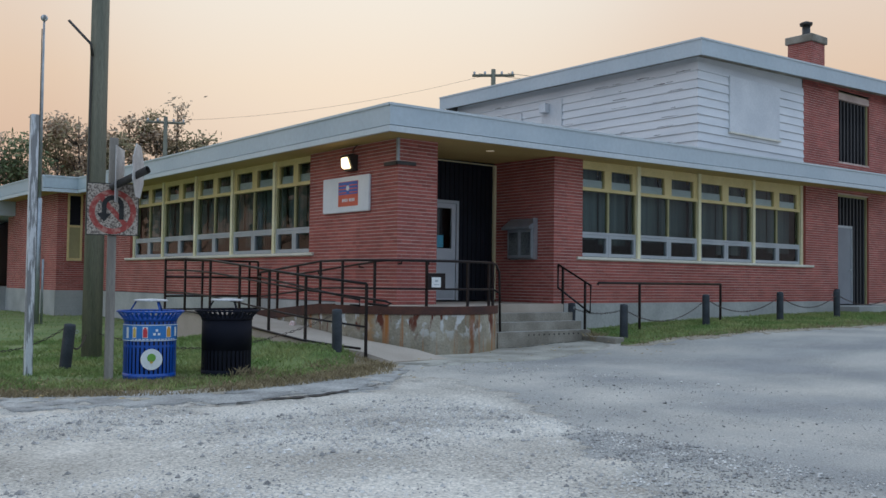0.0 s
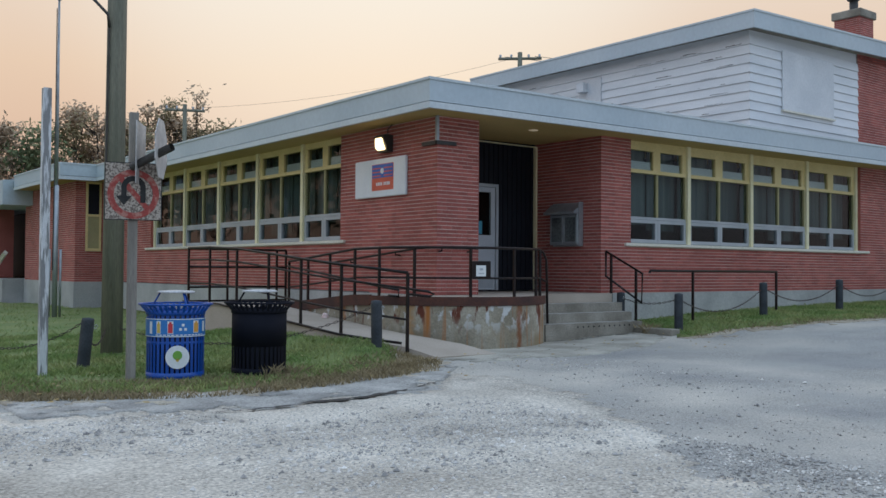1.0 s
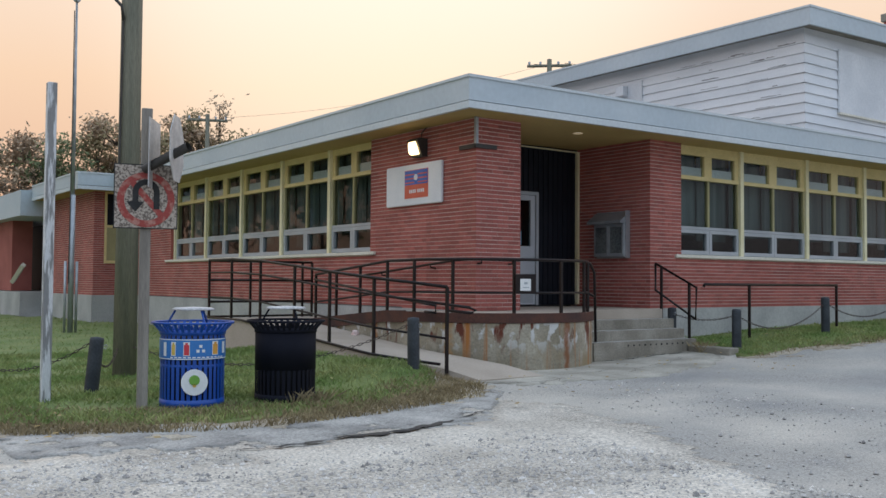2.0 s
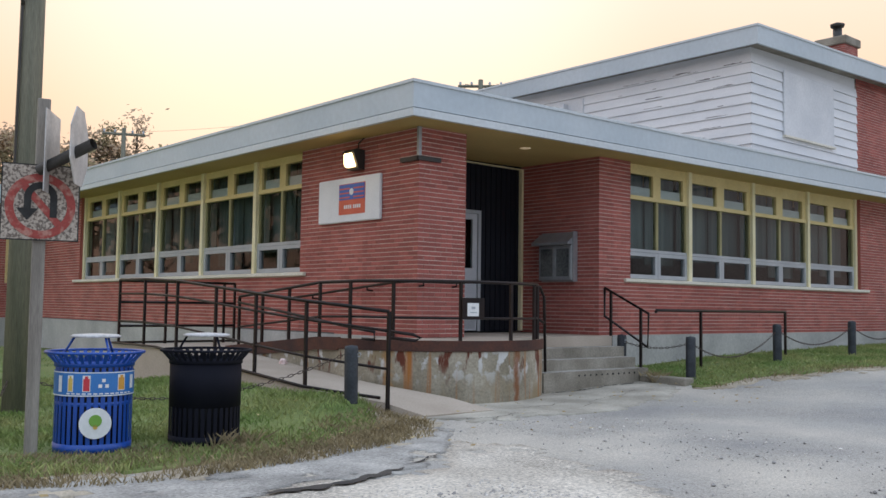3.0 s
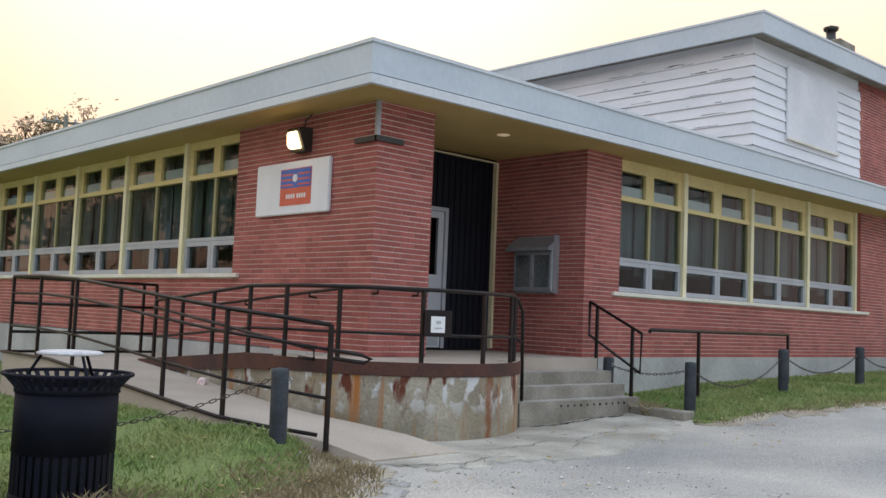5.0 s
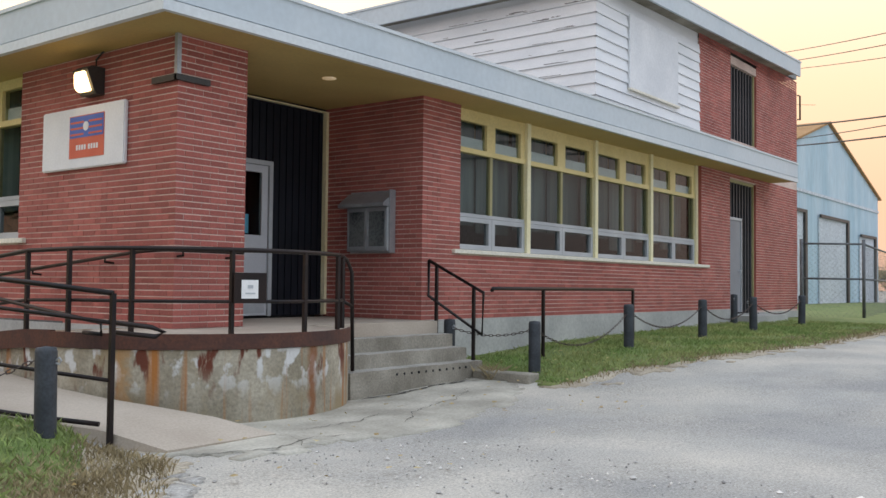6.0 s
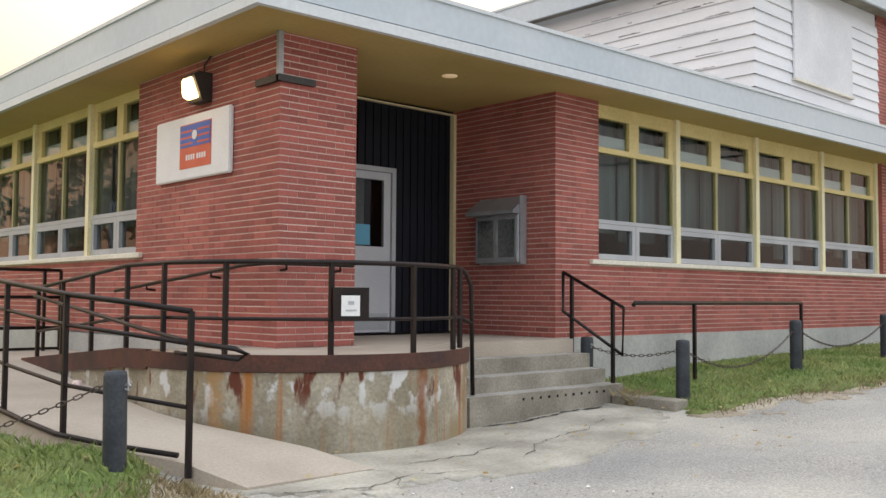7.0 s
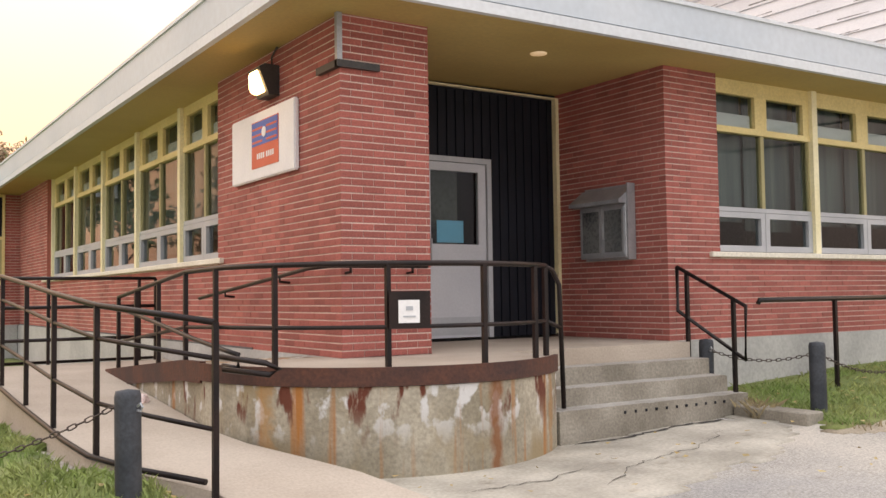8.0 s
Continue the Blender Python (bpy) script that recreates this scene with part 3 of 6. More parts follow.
# ---- platform, steps, ramp ----
def stained_mat():
    """Grey concrete with white lime bloom and rust runs that hang from the rim."""
    m = mat("stained_concrete", (0.24, 0.21, 0.15), (0.40, 0.36, 0.28), 2.2, 35, 0.9, 0.5, amount=0.2)
    n, l = m.node_tree.nodes, m.node_tree.links
    base = n["Principled BSDF"].inputs["Base Color"].links[0].from_socket
    co = n.new("ShaderNodeTexCoord")
    for sc, thr, col, z in ((2.6, (0.50, 0.66), (0.30, 0.235, 0.14), 0.6), (7.0, (0.56, 0.63), (0.60, 0.60, 0.58), 0.75), (5.0, (0.575, 0.66), (0.38, 0.15, 0.04), 0.05), (7.5, (0.585, 0.64), (0.13, 0.035, 0.018), 0.3)):
        mp, no, r, mx = n.new("ShaderNodeMapping"), n.new("ShaderNodeTexNoise"), n.new("ShaderNodeMapRange"), n.new("ShaderNodeMix")
        mp.inputs["Scale"].default_value = (1, 1, z)
        mp.inputs["Location"].default_value = (sc * 1.7, 0, sc)
        no.inputs["Scale"].default_value, no.inputs["Detail"].default_value = sc, 5
        r.inputs[1].default_value, r.inputs[2].default_value = thr
        mx.data_type = "RGBA"
        mx.inputs["B"].default_value = (*col, 1)
        l.new(co.outputs["Object"], mp.inputs[0])
        l.new(mp.outputs[0], no.inputs["Vector"])
        l.new(no.outputs["Fac"], r.inputs[0])
        if sc > 6:      # bloom and drips hang from the rim and thin out lower down
            sp, zr, mu = n.new("ShaderNodeSeparateXYZ"), n.new("ShaderNodeMapRange"), n.new("ShaderNodeMath")
            zr.inputs[1].default_value, zr.inputs[2].default_value = 0.28, 0.58
            mu.operation = "MULTIPLY"
            l.new(co.outputs["Object"], sp.inputs[0])
            l.new(sp.outputs["Z"], zr.inputs[0])
            l.new(zr.outputs[0], mu.inputs[0])
            l.new(r.outputs[0], mu.inputs[1])
            l.new(mu.outputs[0], mx.inputs["Factor"])
        else:
            l.new(r.outputs[0], mx.inputs["Factor"])
        l.new(base, mx.inputs["A"])
        base = mx.outputs["Result"]
    for x0, wide, col, much in ((9.92, 0.08, (0.22, 0.075, 0.022), 0.85), (8.42, 0.04, (0.42, 0.22, 0.08), 0.6), (10.66, 0.06, (0.36, 0.17, 0.05), 0.6)):
        sp, no, ad, su, ab, r, mx = (n.new("ShaderNode" + q) for q in ("SeparateXYZ", "TexNoise", "Math", "Math", "Math", "MapRange", "Mix"))
        no.inputs["Scale"].default_value, no.inputs["Detail"].default_value = 9.0, 4
        l.new(co.outputs["Object"], sp.inputs[0])
        l.new(co.outputs["Object"], no.inputs["Vector"])
        ad.operation, su.operation, ab.operation = "MULTIPLY_ADD", "SUBTRACT", "ABSOLUTE"
        ad.inputs[1].default_value = 0.12
        l.new(no.outputs["Fac"], ad.inputs[0])
        l.new(sp.outputs["X"], ad.inputs[2])
        su.inputs[1].default_value = x0 + 0.06
        l.new(ad.outputs[0], su.inputs[0])
        l.new(su.outputs[0], ab.inputs[0])
        r.inputs[1].default_value, r.inputs[2].default_value, r.inputs[3].default_value, r.inputs[4].default_value = wide * 0.3, wide, much, 0.0
        l.new(ab.outputs[0], r.inputs[0])
        mx.data_type = "RGBA"
        mx.inputs["B"].default_value = (*col, 1)
        l.new(r.outputs[0], mx.inputs["Factor"])
        l.new(base, mx.inputs["A"])
        base = mx.outputs["Result"]
    l.new(base, n["Principled BSDF"].inputs["Base Color"])
    return m


STAINED = stained_mat()
CX, CY, CR = 9.78, 13.50, 1.57
Z_PLAT = 0.862


def arc_points(radius, a0, a1, n=40):
    return [(CX + radius * math.cos(radians(a0 + (a1 - a0) * i / n)), CY + radius * math.sin(radians(a0 + (a1 - a0) * i / n))) for i in range(n + 1)]


def prism(bm, outline, z0, z1, top_index=0):
    lo, hi = [bm.verts.new((x, y, z0)) for x, y in outline], [bm.verts.new((x, y, z1)) for x, y in outline]
    n = len(outline)
    bm.faces.new(hi).material_index = top_index
    for i in range(n):
        bm.faces.new((lo[i], lo[(i + 1) % n], hi[(i + 1) % n], hi[i]))
    return bm


A_END = 312.9
platform = empty("entrance_platform", "rounded concrete entrance platform streaked with rust and lime", "platform", kind="structure")
rest = [(10.85, 13.0), (10.85, 13.21), (XW - 0.032, 13.21), (XW - 0.032, 13.5)]
part("platform_base", prism(bmesh.new(), arc_points(CR, 180, A_END) + rest, -0.2, 0.73), STAINED, platform, "rust streaked rounded concrete base")
part("platform_slab", prism(bmesh.new(), arc_points(CR - 0.015, 180, A_END) + rest, 0.732, Z_PLAT), RAMP, platform, "pale worn concrete slab")
bm = bmesh.new()
inner, outer = arc_points(CR - 0.013, 180, A_END), arc_points(CR + 0.02, 180, A_END)
for (a, b2), (c, d) in zip(zip(inner, outer), zip(inner[1:], outer[1:])):
    v = [bm.verts.new((*p, z)) for z in (0.735, Z_PLAT + 0.008) for p in (a, b2, d, c)]
    for fidx in ((4, 5, 6, 7), (1, 2, 6, 5), (3, 2, 1, 0), (0, 4, 7, 3)):
        bm.faces.new([v[i] for i in fidx])
part("edge_band", bm, RUST, platform, "rusted steel edge channel")
part("landing_slab", boxes((10.19, 13.222, 0.5, 13.16, 15.03, Z_PLAT), (10.852, 13.0, 0.5, 13.2, 13.22, Z_PLAT)), RAMP, platform)

# tread colour: foot wear plus painted-in sky light, paler than the risers
TREAD = mat("worn_and_lit_tread_concrete", (0.30, 0.285, 0.25), (0.42, 0.40, 0.36), 1.8, 45, 0.9, 0.4, amount=0.2)
steps = empty("entrance_steps", "four worn concrete entrance steps with chipped edges", "steps", kind="structure")
for k, (y0, z) in enumerate(((12.77, 0.705), (12.55, 0.548), (12.33, 0.39))):
    y1 = (13.0, 12.77, 12.55)[k]
    bm = bmesh.new()
    box(bm, 10.87, y0, -0.1, 13.22 + 0.02 * k, y1 - 0.002, z)
    bmesh.ops.subdivide_edges(bm, edges=[e for e in bm.edges if abs(e.verts[0].co.x - e.verts[1].co.x) > 1], cuts=40, use_grid_fill=True)
    for v in bm.verts:
        if v.co.z > 0 and abs(v.co.y - y0) < 0.01:
            g = noise.noise(Vector((v.co.x * 6, k * 3.1, 0)))
            v.co.z -= max(0, g) * 0.018
            v.co.y += max(0, g) * 0.03
    bm.normal_update()
    # upward faces take the paler colour, as if lit more than the risers
    for fc in bm.faces:
        fc.material_index = 1 if fc.normal.z > 0.7 else 0
    part("step", bm, [STEP, TREAD], steps)
bm = bmesh.new()
for k in range(11):
    x = 11.6 + k * 0.13
    box(bm, x, 12.324, 0.315, x + 0.022, 12.335, 0.34)
part("bolt_hole", bm, DARK, steps, "dark bolt holes in the lowest riser")

ramp = empty("wheelchair_ramp", "switchback concrete wheelchair ramp beside the brick wall", "ramp", kind="structure")


def ramp_strip(rows):
    """rows: y, x left, x right, z."""
    bm = bmesh.new()
    prev = None
    for y, xa, xb, z in rows:
        ring = [bm.verts.new(p) for p in ((xa, y, -0.1), (xb, y, -0.1), (xb, y, z), (xa, y, z))]
        if prev:
            for i, j in ((0, 1), (1, 2), (2, 3), (3, 0)):
                bm.faces.new((prev[i], prev[j], ring[j], ring[i]))
        else:
            bm.faces.new(ring[::-1])
        prev = ring
    bm.faces.new(prev)
    bmesh.ops.recalc_face_normals(bm, faces=bm.faces)
    return bm


part("lower_flight", ramp_strip([(11.4, 7.92, 8.98, 0.085), (11.9, 7.72, 8.75, 0.20), (12.35, 7.42, 8.52, 0.265), (12.8, 7.22, 8.31, 0.32), (13.3, 7.16, 8.205, 0.37), (14.85, 7.10, 8.205, 0.50), (16.5, 7.07, 8.205, 0.63), (18.08, 7.07, 8.205, 0.63)]), RAMP, ramp)
part("landing", boxes((8.207, 16.5, -0.1, XW - 0.032, 18.08, 0.63)), RAMP, ramp)
part("upper_flight", ramp_strip([(13.502, 8.225, XW - 0.032, Z_PLAT), (14.0, 8.225, XW - 0.032, 0.85), (16.498, 8.225, XW - 0.032, 0.63)]), STAINED, ramp)
bm = bmesh.new()
ys = [13.5, 14.0, 15.0, 16.5]
for ya, yb in zip(ys, ys[1:]):
    za, zb = (lerp_table(q, [(13.5, Z_PLAT), (14.0, 0.85), (16.5, 0.63)]) for q in (ya, yb))
    v = [bm.verts.new(p) for p in ((8.19, ya, za - 0.15), (8.24, ya, za - 0.15), (8.24, ya, za + 0.02), (8.19, ya, za + 0.02), (8.19, yb, zb - 0.15), (8.24, yb, zb - 0.15), (8.24, yb, zb + 0.02), (8.19, yb, zb + 0.02))]
    for q in ((0, 3, 2, 1), (4, 5, 6, 7), (0, 4, 7, 3), (3, 7, 6, 2), (1, 2, 6, 5), (0, 1, 5, 4)):
        bm.faces.new([v[i] for i in q])
part("edge_band", bm, RUST, ramp, "rusted steel edge channel")
bm = bmesh.new()
tube(bm, [(7.70, 11.93, 0.25), (7.40, 12.35, 0.30), (7.20, 12.8, 0.345), (7.14, 13.3, 0.395), (7.08, 14.85, 0.525), (7.05, 16.5, 0.655), (7.05, 18.08, 0.655), (9.2, 18.08, 0.655)], 0.02, 6)
part("kerb_angle", bm, RAIL, ramp, "dark steel edge angle")


# ---- railings ----
def post(name, x, y, z0, z1, parent, r=0.018, material=RAIL, label=""):
    return part(name, boxes((x - r, y - r, z0, x + r, y + r, z1)), material, parent, label)


def bar(name, pts, r, parent, label=""):
    bm = bmesh.new()
    tube(bm, pts, r, 8)
    return part(name, bm, RAIL, parent, label)


outer_rail = empty("ramp_railing", "black painted steel railing on the outside of the ramp", "railing", "ramp railings")
OP = [(7.72, 11.82, 0.21), (7.25, 12.8, 0.32), (7.18, 13.85, 0.41), (7.15, 14.85, 0.50), (7.12, 15.95, 0.59), (7.12, 17.05, 0.63), (7.12, 18.0, 0.63)]
for x, y, z in OP:
    post("post", x, y, z - 0.1, z + 1.02, outer_rail)
curve = [(7.72, 11.82, 0.21), (7.45, 12.28, 0.27)] + OP[1:]
for name, h, r in (("top_rail", 1.02, 0.021), ("handrail", 0.80, 0.016), ("lower_rail", 0.37, 0.016)):
    bar(name, [(x, y, z + h) for x, y, z in curve], r, outer_rail)
bar("handrail_end", [(7.80, 12.0, 1.01), (8.02, 11.75, 0.97), (8.08, 11.68, 0.93), (8.03, 11.72, 0.90), (7.82, 11.96, 0.93)], 0.019, outer_rail, "looped handrail end")
back_rail = empty("landing_railing", "black painted steel railing across the ramp landing", "railing", "ramp railings")
for x in (7.9, 8.95, 9.15):
    post("post", x, 18.0, 0.6, 1.64, back_rail)
for name, z in (("top_rail", 1.64), ("middle_rail", 1.30), ("lower_rail", 0.92)):
    bar(name, [(7.14, 18.0, z), (9.15, 18.0, z)], 0.021, back_rail)
inner_rail = empty("platform_railing", "black steel railing round the platform and upper ramp", "railing", "ramp railings")
IP = [(8.25, 16.2, 0.655), (8.24, 15.5, 0.715), (8.24, 14.77, 0.78), (8.24, 14.0, 0.85), (8.26, 13.33, Z_PLAT)]
arc = [(x, y, Z_PLAT) for x, y in arc_points(CR - 0.07, 190, 312, 24)]
for x, y, z in IP:
    post("post", x, y, z - 0.05, z + 0.74, inner_rail)
for ang in (211, 244, 273.5, 299, 311):
    x, y = CX + (CR - 0.07) * math.cos(radians(ang)), CY + (CR - 0.07) * math.sin(radians(ang))
    post("post", x, y, Z_PLAT - 0.1, Z_PLAT + 0.75, inner_rail)
for name, h, r in (("top_rail", 0.75, 0.021), ("lower_rail", 0.29, 0.016)):
    bar(name, [(x, y, z + h) for x, y, z in IP[:-1] + arc], r, inner_rail)
bar("handrail", [(8.17, 16.1, 1.32), (8.17, 14.8, 1.19), (8.17, 13.6, 1.06), (8.20, 12.95, 0.99), (8.22, 12.75, 0.97), (8.22, 12.75, 0.87), (8.18, 12.95, 0.88)], 0.019, inner_rail, "lower handrail with a looped end")
bar("stair_rail", [(10.8, 12.42, Z_PLAT + 0.75), (10.93, 12.47, 1.58), (10.98, 12.44, 1.45), (10.99, 12.42, 0.4)], 0.021, inner_rail)
bar("stair_mid_rail", [(10.8, 12.42, Z_PLAT + 0.29), (10.99, 12.43, 1.08)], 0.019, inner_rail)
plate = empty("notice_plate", "dark framed plate with a white paper on the railing", "notice")
part("backing", boxes((9.10, 11.985, 1.14, 9.40, 12.0, 1.41)), RAIL, plate)
PAPER = mat("white_paper", (0.78, 0.78, 0.76), (0.84, 0.84, 0.82), 6, 40, 0.85, 0.05, amount=0.04)
bm = boxes((9.165, 11.978, 1.18, 9.32, 11.984, 1.345))
part("paper", bm, PAPER, plate, "white paper sign")
part("writing", boxes((9.22, 11.974, 1.27, 9.27, 11.977, 1.30), (9.20, 11.974, 1.22, 9.29, 11.977, 1.232)), ALU, plate)
plate.rotation_euler = (0, 0, radians(-20))
_c = Vector((9.25, 12.0, 1.27))
plate.matrix_basis = Matrix.Translation((0.0, 0.06, 0.0)) @ Matrix.Translation(_c) @ Matrix.Rotation(radians(-20), 4, "Z") @ Matrix.Translation(-_c)

wall_rail = empty("wall_handrail", "black steel handrail bracketed to the brick pier", "handrail", "ramp railings")
bar("rail", [(10.1, YS - 0.09, 1.63), (9.24, YS - 0.09, 1.63), (9.17, YS - 0.05, 1.63), (9.17, 13.6, 1.62), (9.17, 16.4, 1.38)], 0.019, wall_rail)
for p in ((9.95, YS - 0.09, 1.63, 0, 1), (9.35, YS - 0.09, 1.63, 0, 1), (9.17, 14.2, 1.57, 1, 0), (9.17, 15.6, 1.45, 1, 0)):
    bar("bracket", [p[:3], (p[0], p[1], p[2] - 0.05), (p[0] + p[3] * 0.1, p[1] + p[4] * 0.1, p[2] - 0.06)], 0.013, wall_rail)
stair_rail = empty("stair_railing", "black steel loop railing beside the entrance steps", "railing")
bar("loop", [(13.2, 13.15, 1.64), (13.2, 13.15, 1.18), (13.2, 12.30, 0.71), (13.2, 12.28, 1.23), (13.2, 13.15, 1.64)], 0.021, stair_rail)
post("post", 13.2, 13.02, 0.7, 1.57, stair_rail)
post("post", 13.2, 12.43, 0.36, 1.29, stair_rail)
hoop = empty("pipe_barrier", "low black pipe barrier standing in the grass", "barrier")
bar("top_pipe", [(13.45, 12.33, 1.25), (13.47, 12.33, 1.285), (17.45, 12.33, 1.285)], 0.024, hoop)
for x in (14.7, 17.45):
    post("post", x, 12.33, ground_z(x, 12.33) - 0.05, 1.30, hoop, 0.019)

# ---- siding boards of the upper storey ----
for k in range(12):
    z = 4.0 + k * 0.205
    t = 0.202
    bm = bmesh.new()
    v = [bm.verts.new(p) for p in ((X_UP - 0.03, YS - 0.03, z), (X_SIDE, YS - 0.03, z), (X_SIDE, YS + 0.0, z + t), (X_UP, YS + 0.0, z + t), (X_SIDE, YS + 0.03, z), (X_UP - 0.03, YS + 0.03, z))]
    bm.faces.new((v[0], v[1], v[2], v[3]))
    bm.faces.new((v[5], v[4], v[1], v[0]))
    part("board", bm, SIDING, upper_siding)
    bm = bmesh.new()
    v = [bm.verts.new(p) for p in ((X_UP - 0.03, Y_UPB, z), (X_UP - 0.03, YS - 0.03, z), (X_UP, YS, z + t), (X_UP, Y_UPB, z + t), (X_UP + 0.03, YS - 0.03, z), (X_UP + 0.03, Y_UPB, z))]
    bm.faces.new((v[0], v[1], v[2], v[3]))
    bm.faces.new((v[1], v[0], v[5], v[4]))
    part("board", bm, SIDING, upper_siding)
SMOOTHWHITE = mat("white_panel_paint", (0.62, 0.64, 0.66), (0.74, 0.75, 0.76), 1.2, 25, 0.6, 0.1, amount=0.06)
cover = empty("window_cover", "white plywood panel over an upper window", "panel", kind="structure")
part("panel", bevelled(boxes((19.07, YS - 0.06, 4.94, 21.22, YS - 0.02, 6.30))), SMOOTHWHITE, cover)
part("sill", boxes((19.05, YS - 0.09, 4.90, 21.24, YS - 0.02, 4.938)), CREAM, cover)
vent = empty("wall_vent", "small white vent box on a flat panel in the siding", "vent")
part("back_panel", boxes((X_UP - 0.05, 17.55, 5.3, X_UP - 0.02, 18.3, 6.2)), SMOOTHWHITE, vent)
part("hood", bevelled(boxes((X_UP - 0.22, 18.0, 5.88, X_UP - 0.05, 18.25, 6.12))), SMOOTHWHITE, vent)
tagged(part("wall_panel", boxes((X_UP - 0.05, 19.1, 5.5, X_UP - 0.02, 19.8, 6.0)), SMOOTHWHITE), "flat white painted panel patched into the siding", "panel")
PEEL = mat("bare_grey_wood", (0.12, 0.12, 0.12), (0.22, 0.21, 0.2), 8, 60, 0.9, 0.2)
bm = bmesh.new()
rng = random.Random(4)
for k in range(46):
    row = rng.randrange(2, 12)
    y = rng.choice((rng.uniform(13.4, 16.5), rng.uniform(13.4, 20.5)))
    z = 4.0 + row * 0.205 + rng.uniform(0.01, 0.04)
    L, h = rng.uniform(0.05, 0.5), rng.uniform(0.008, 0.028)
    n = 6
    pts = [(y + L * i / n, z) for i in range(n + 1)] + [(y + L * i / n, z + h * rng.uniform(0.3, 1)) for i in range(n, -1, -1)]
    bm.faces.new([bm.verts.new((X_UP - 0.033 + (q - 4.0 - row * 0.205) * 0.148, p, q)) for p, q in pts][::-1])
part("peeling_patch", bm, PEEL, upper_siding, "bare grey wood where the paint has peeled")

# ---- slatted openings in the east part ----
SLAT = mat("dark_slat_metal", (0.03, 0.03, 0.034), (0.05, 0.05, 0.052), 2, 30, 0.6, 0.05)
slat_me = mesh_of("slat", boxes((-0.03, 0, 0, 0.03, 0.09, 1)), SLAT)


def slat_screen(label, x0, x1, z0, z1, skip=None):
    scr = empty("slat_screen", label, "screen", "slat screens", "structure")
    part("back_panel", boxes((x0, YS + 0.2, z0, x1, YS + 0.24, z1)), DARK, scr)
    part("frame", boxes((x0, YS + 0.05, z1 - 0.06, x1, YS + 0.2, z1 - 0.002), (x1 - 0.06, YS + 0.05, z0, x1 - 0.002, YS + 0.2, z1 - 0.06)), OLIVE, scr, "olive painted frame")
    n = 9
    for k in range(n):
        x = x0 + 0.08 + (x1 - x0 - 0.2) * k / (n - 1)
        low = skip[1] if skip and x < skip[0] else z0
        ob = new("slat", slat_me)
        ob.parent = scr
        ob.matrix_basis = Matrix.Translation((x, YS + 0.08, low)) @ Matrix.Diagonal((1, 1, z1 - 0.06 - low, 1))
    return scr


slat_screen("dark vertical metal slats over an upper window", 24.25, 25.95, 4.70, 6.64)
slat_screen("dark vertical metal slats round a side door", 24.2, 25.9, 0.75, 3.80, (25.02, 2.95))
door2 = empty("door_2", "grey metal side door set among dark slats", "door", kind="structure")
DOORDARK = mat("mid_grey_door_paint", (0.20, 0.21, 0.23), (0.25, 0.26, 0.28), 1.5, 40, 0.55, 0.05, amount=0.06)
leaf2 = part("door_leaf", bevelled(boxes((24.22, YS + 0.05, 0.78, 25.0, YS + 0.1, 2.88))), DOORDARK, door2)
part("door_frame", boxes((24.2, YS + 0.03, 2.88, 25.04, YS + 0.12, 2.94), (25.0, YS + 0.03, 0.78, 25.04, YS + 0.12, 2.88)), ALU, door2)
bm = bmesh.new()
tube(bm, [(24.9, YS + 0.05, 1.72), (24.9, YS - 0.01, 1.72), (24.77, YS - 0.01, 1.72)], 0.014, 6)
part("handle", bm, ALU, leaf2, "metal lever handle")
tagged(part("door_sill", boxes((24.1, 12.6, 0.4, 26.2, YS - 0.035, 0.72)), CONCRETE), "low concrete sill slab before the side door", "slab", kind="structure")

# ---- fittings on the building ----
WHITE = mat("white_sign_enamel", (0.72, 0.74, 0.76), (0.80, 0.81, 0.82), 2, 40, 0.4, 0.02, amount=0.04)
SIGN_RED = mat("orange_red_print", (0.62, 0.11, 0.06), (0.68, 0.14, 0.08), 3, 40, 0.5, 0.0, amount=0.04)
SIGN_BLUE = mat("blue_print", (0.05, 0.12, 0.42), (0.07, 0.15, 0.48), 3, 40, 0.5, 0.0, amount=0.04)
DARKPAINT = mat("dark_bronze_paint", (0.03, 0.028, 0.026), (0.05, 0.045, 0.04), 4, 40, 0.5, 0.1)
GALV = mat("galvanised_steel", (0.34, 0.36, 0.38), (0.44, 0.46, 0.47), 5, 50, 0.5, 0.05, metal=0.6, amount=0.1)

sign = empty("wall_sign", "white box sign with a red and blue emblem on brick", "sign")
part("sign_box", bevelled(boxes((XW - 0.055, 14.05, 2.537, XW - 0.004, 15.62, 3.203)), 0.012, 2), WHITE, sign)
part("emblem_field", boxes((XW - 0.060, 14.40, 2.65, XW - 0.0555, 15.06, 3.11)), SIGN_RED, sign, "orange red emblem field")
part("emblem_band", boxes((XW - 0.063, 14.41, 2.87, XW - 0.0605, 15.05, 3.10)), SIGN_BLUE, sign)
for k in range(3):
    z = 2.895 + k * 0.065
    part("emblem_stripe", boxes((XW - 0.066, 14.43, z, XW - 0.0635, 14.68, z + 0.02), (XW - 0.066, 14.78, z, XW - 0.0635, 15.03, z + 0.02)), SIGN_RED, sign)
bm = bmesh.new()
bmesh.ops.create_cone(bm, cap_ends=True, segments=20, radius1=0.05, radius2=0.05, depth=0.006, matrix=Matrix.Translation((XW - 0.068, 14.73, 2.985)) @ Matrix.Rotation(radians(90), 4, "Y"))
part("emblem_disc", bm, WHITE, sign)
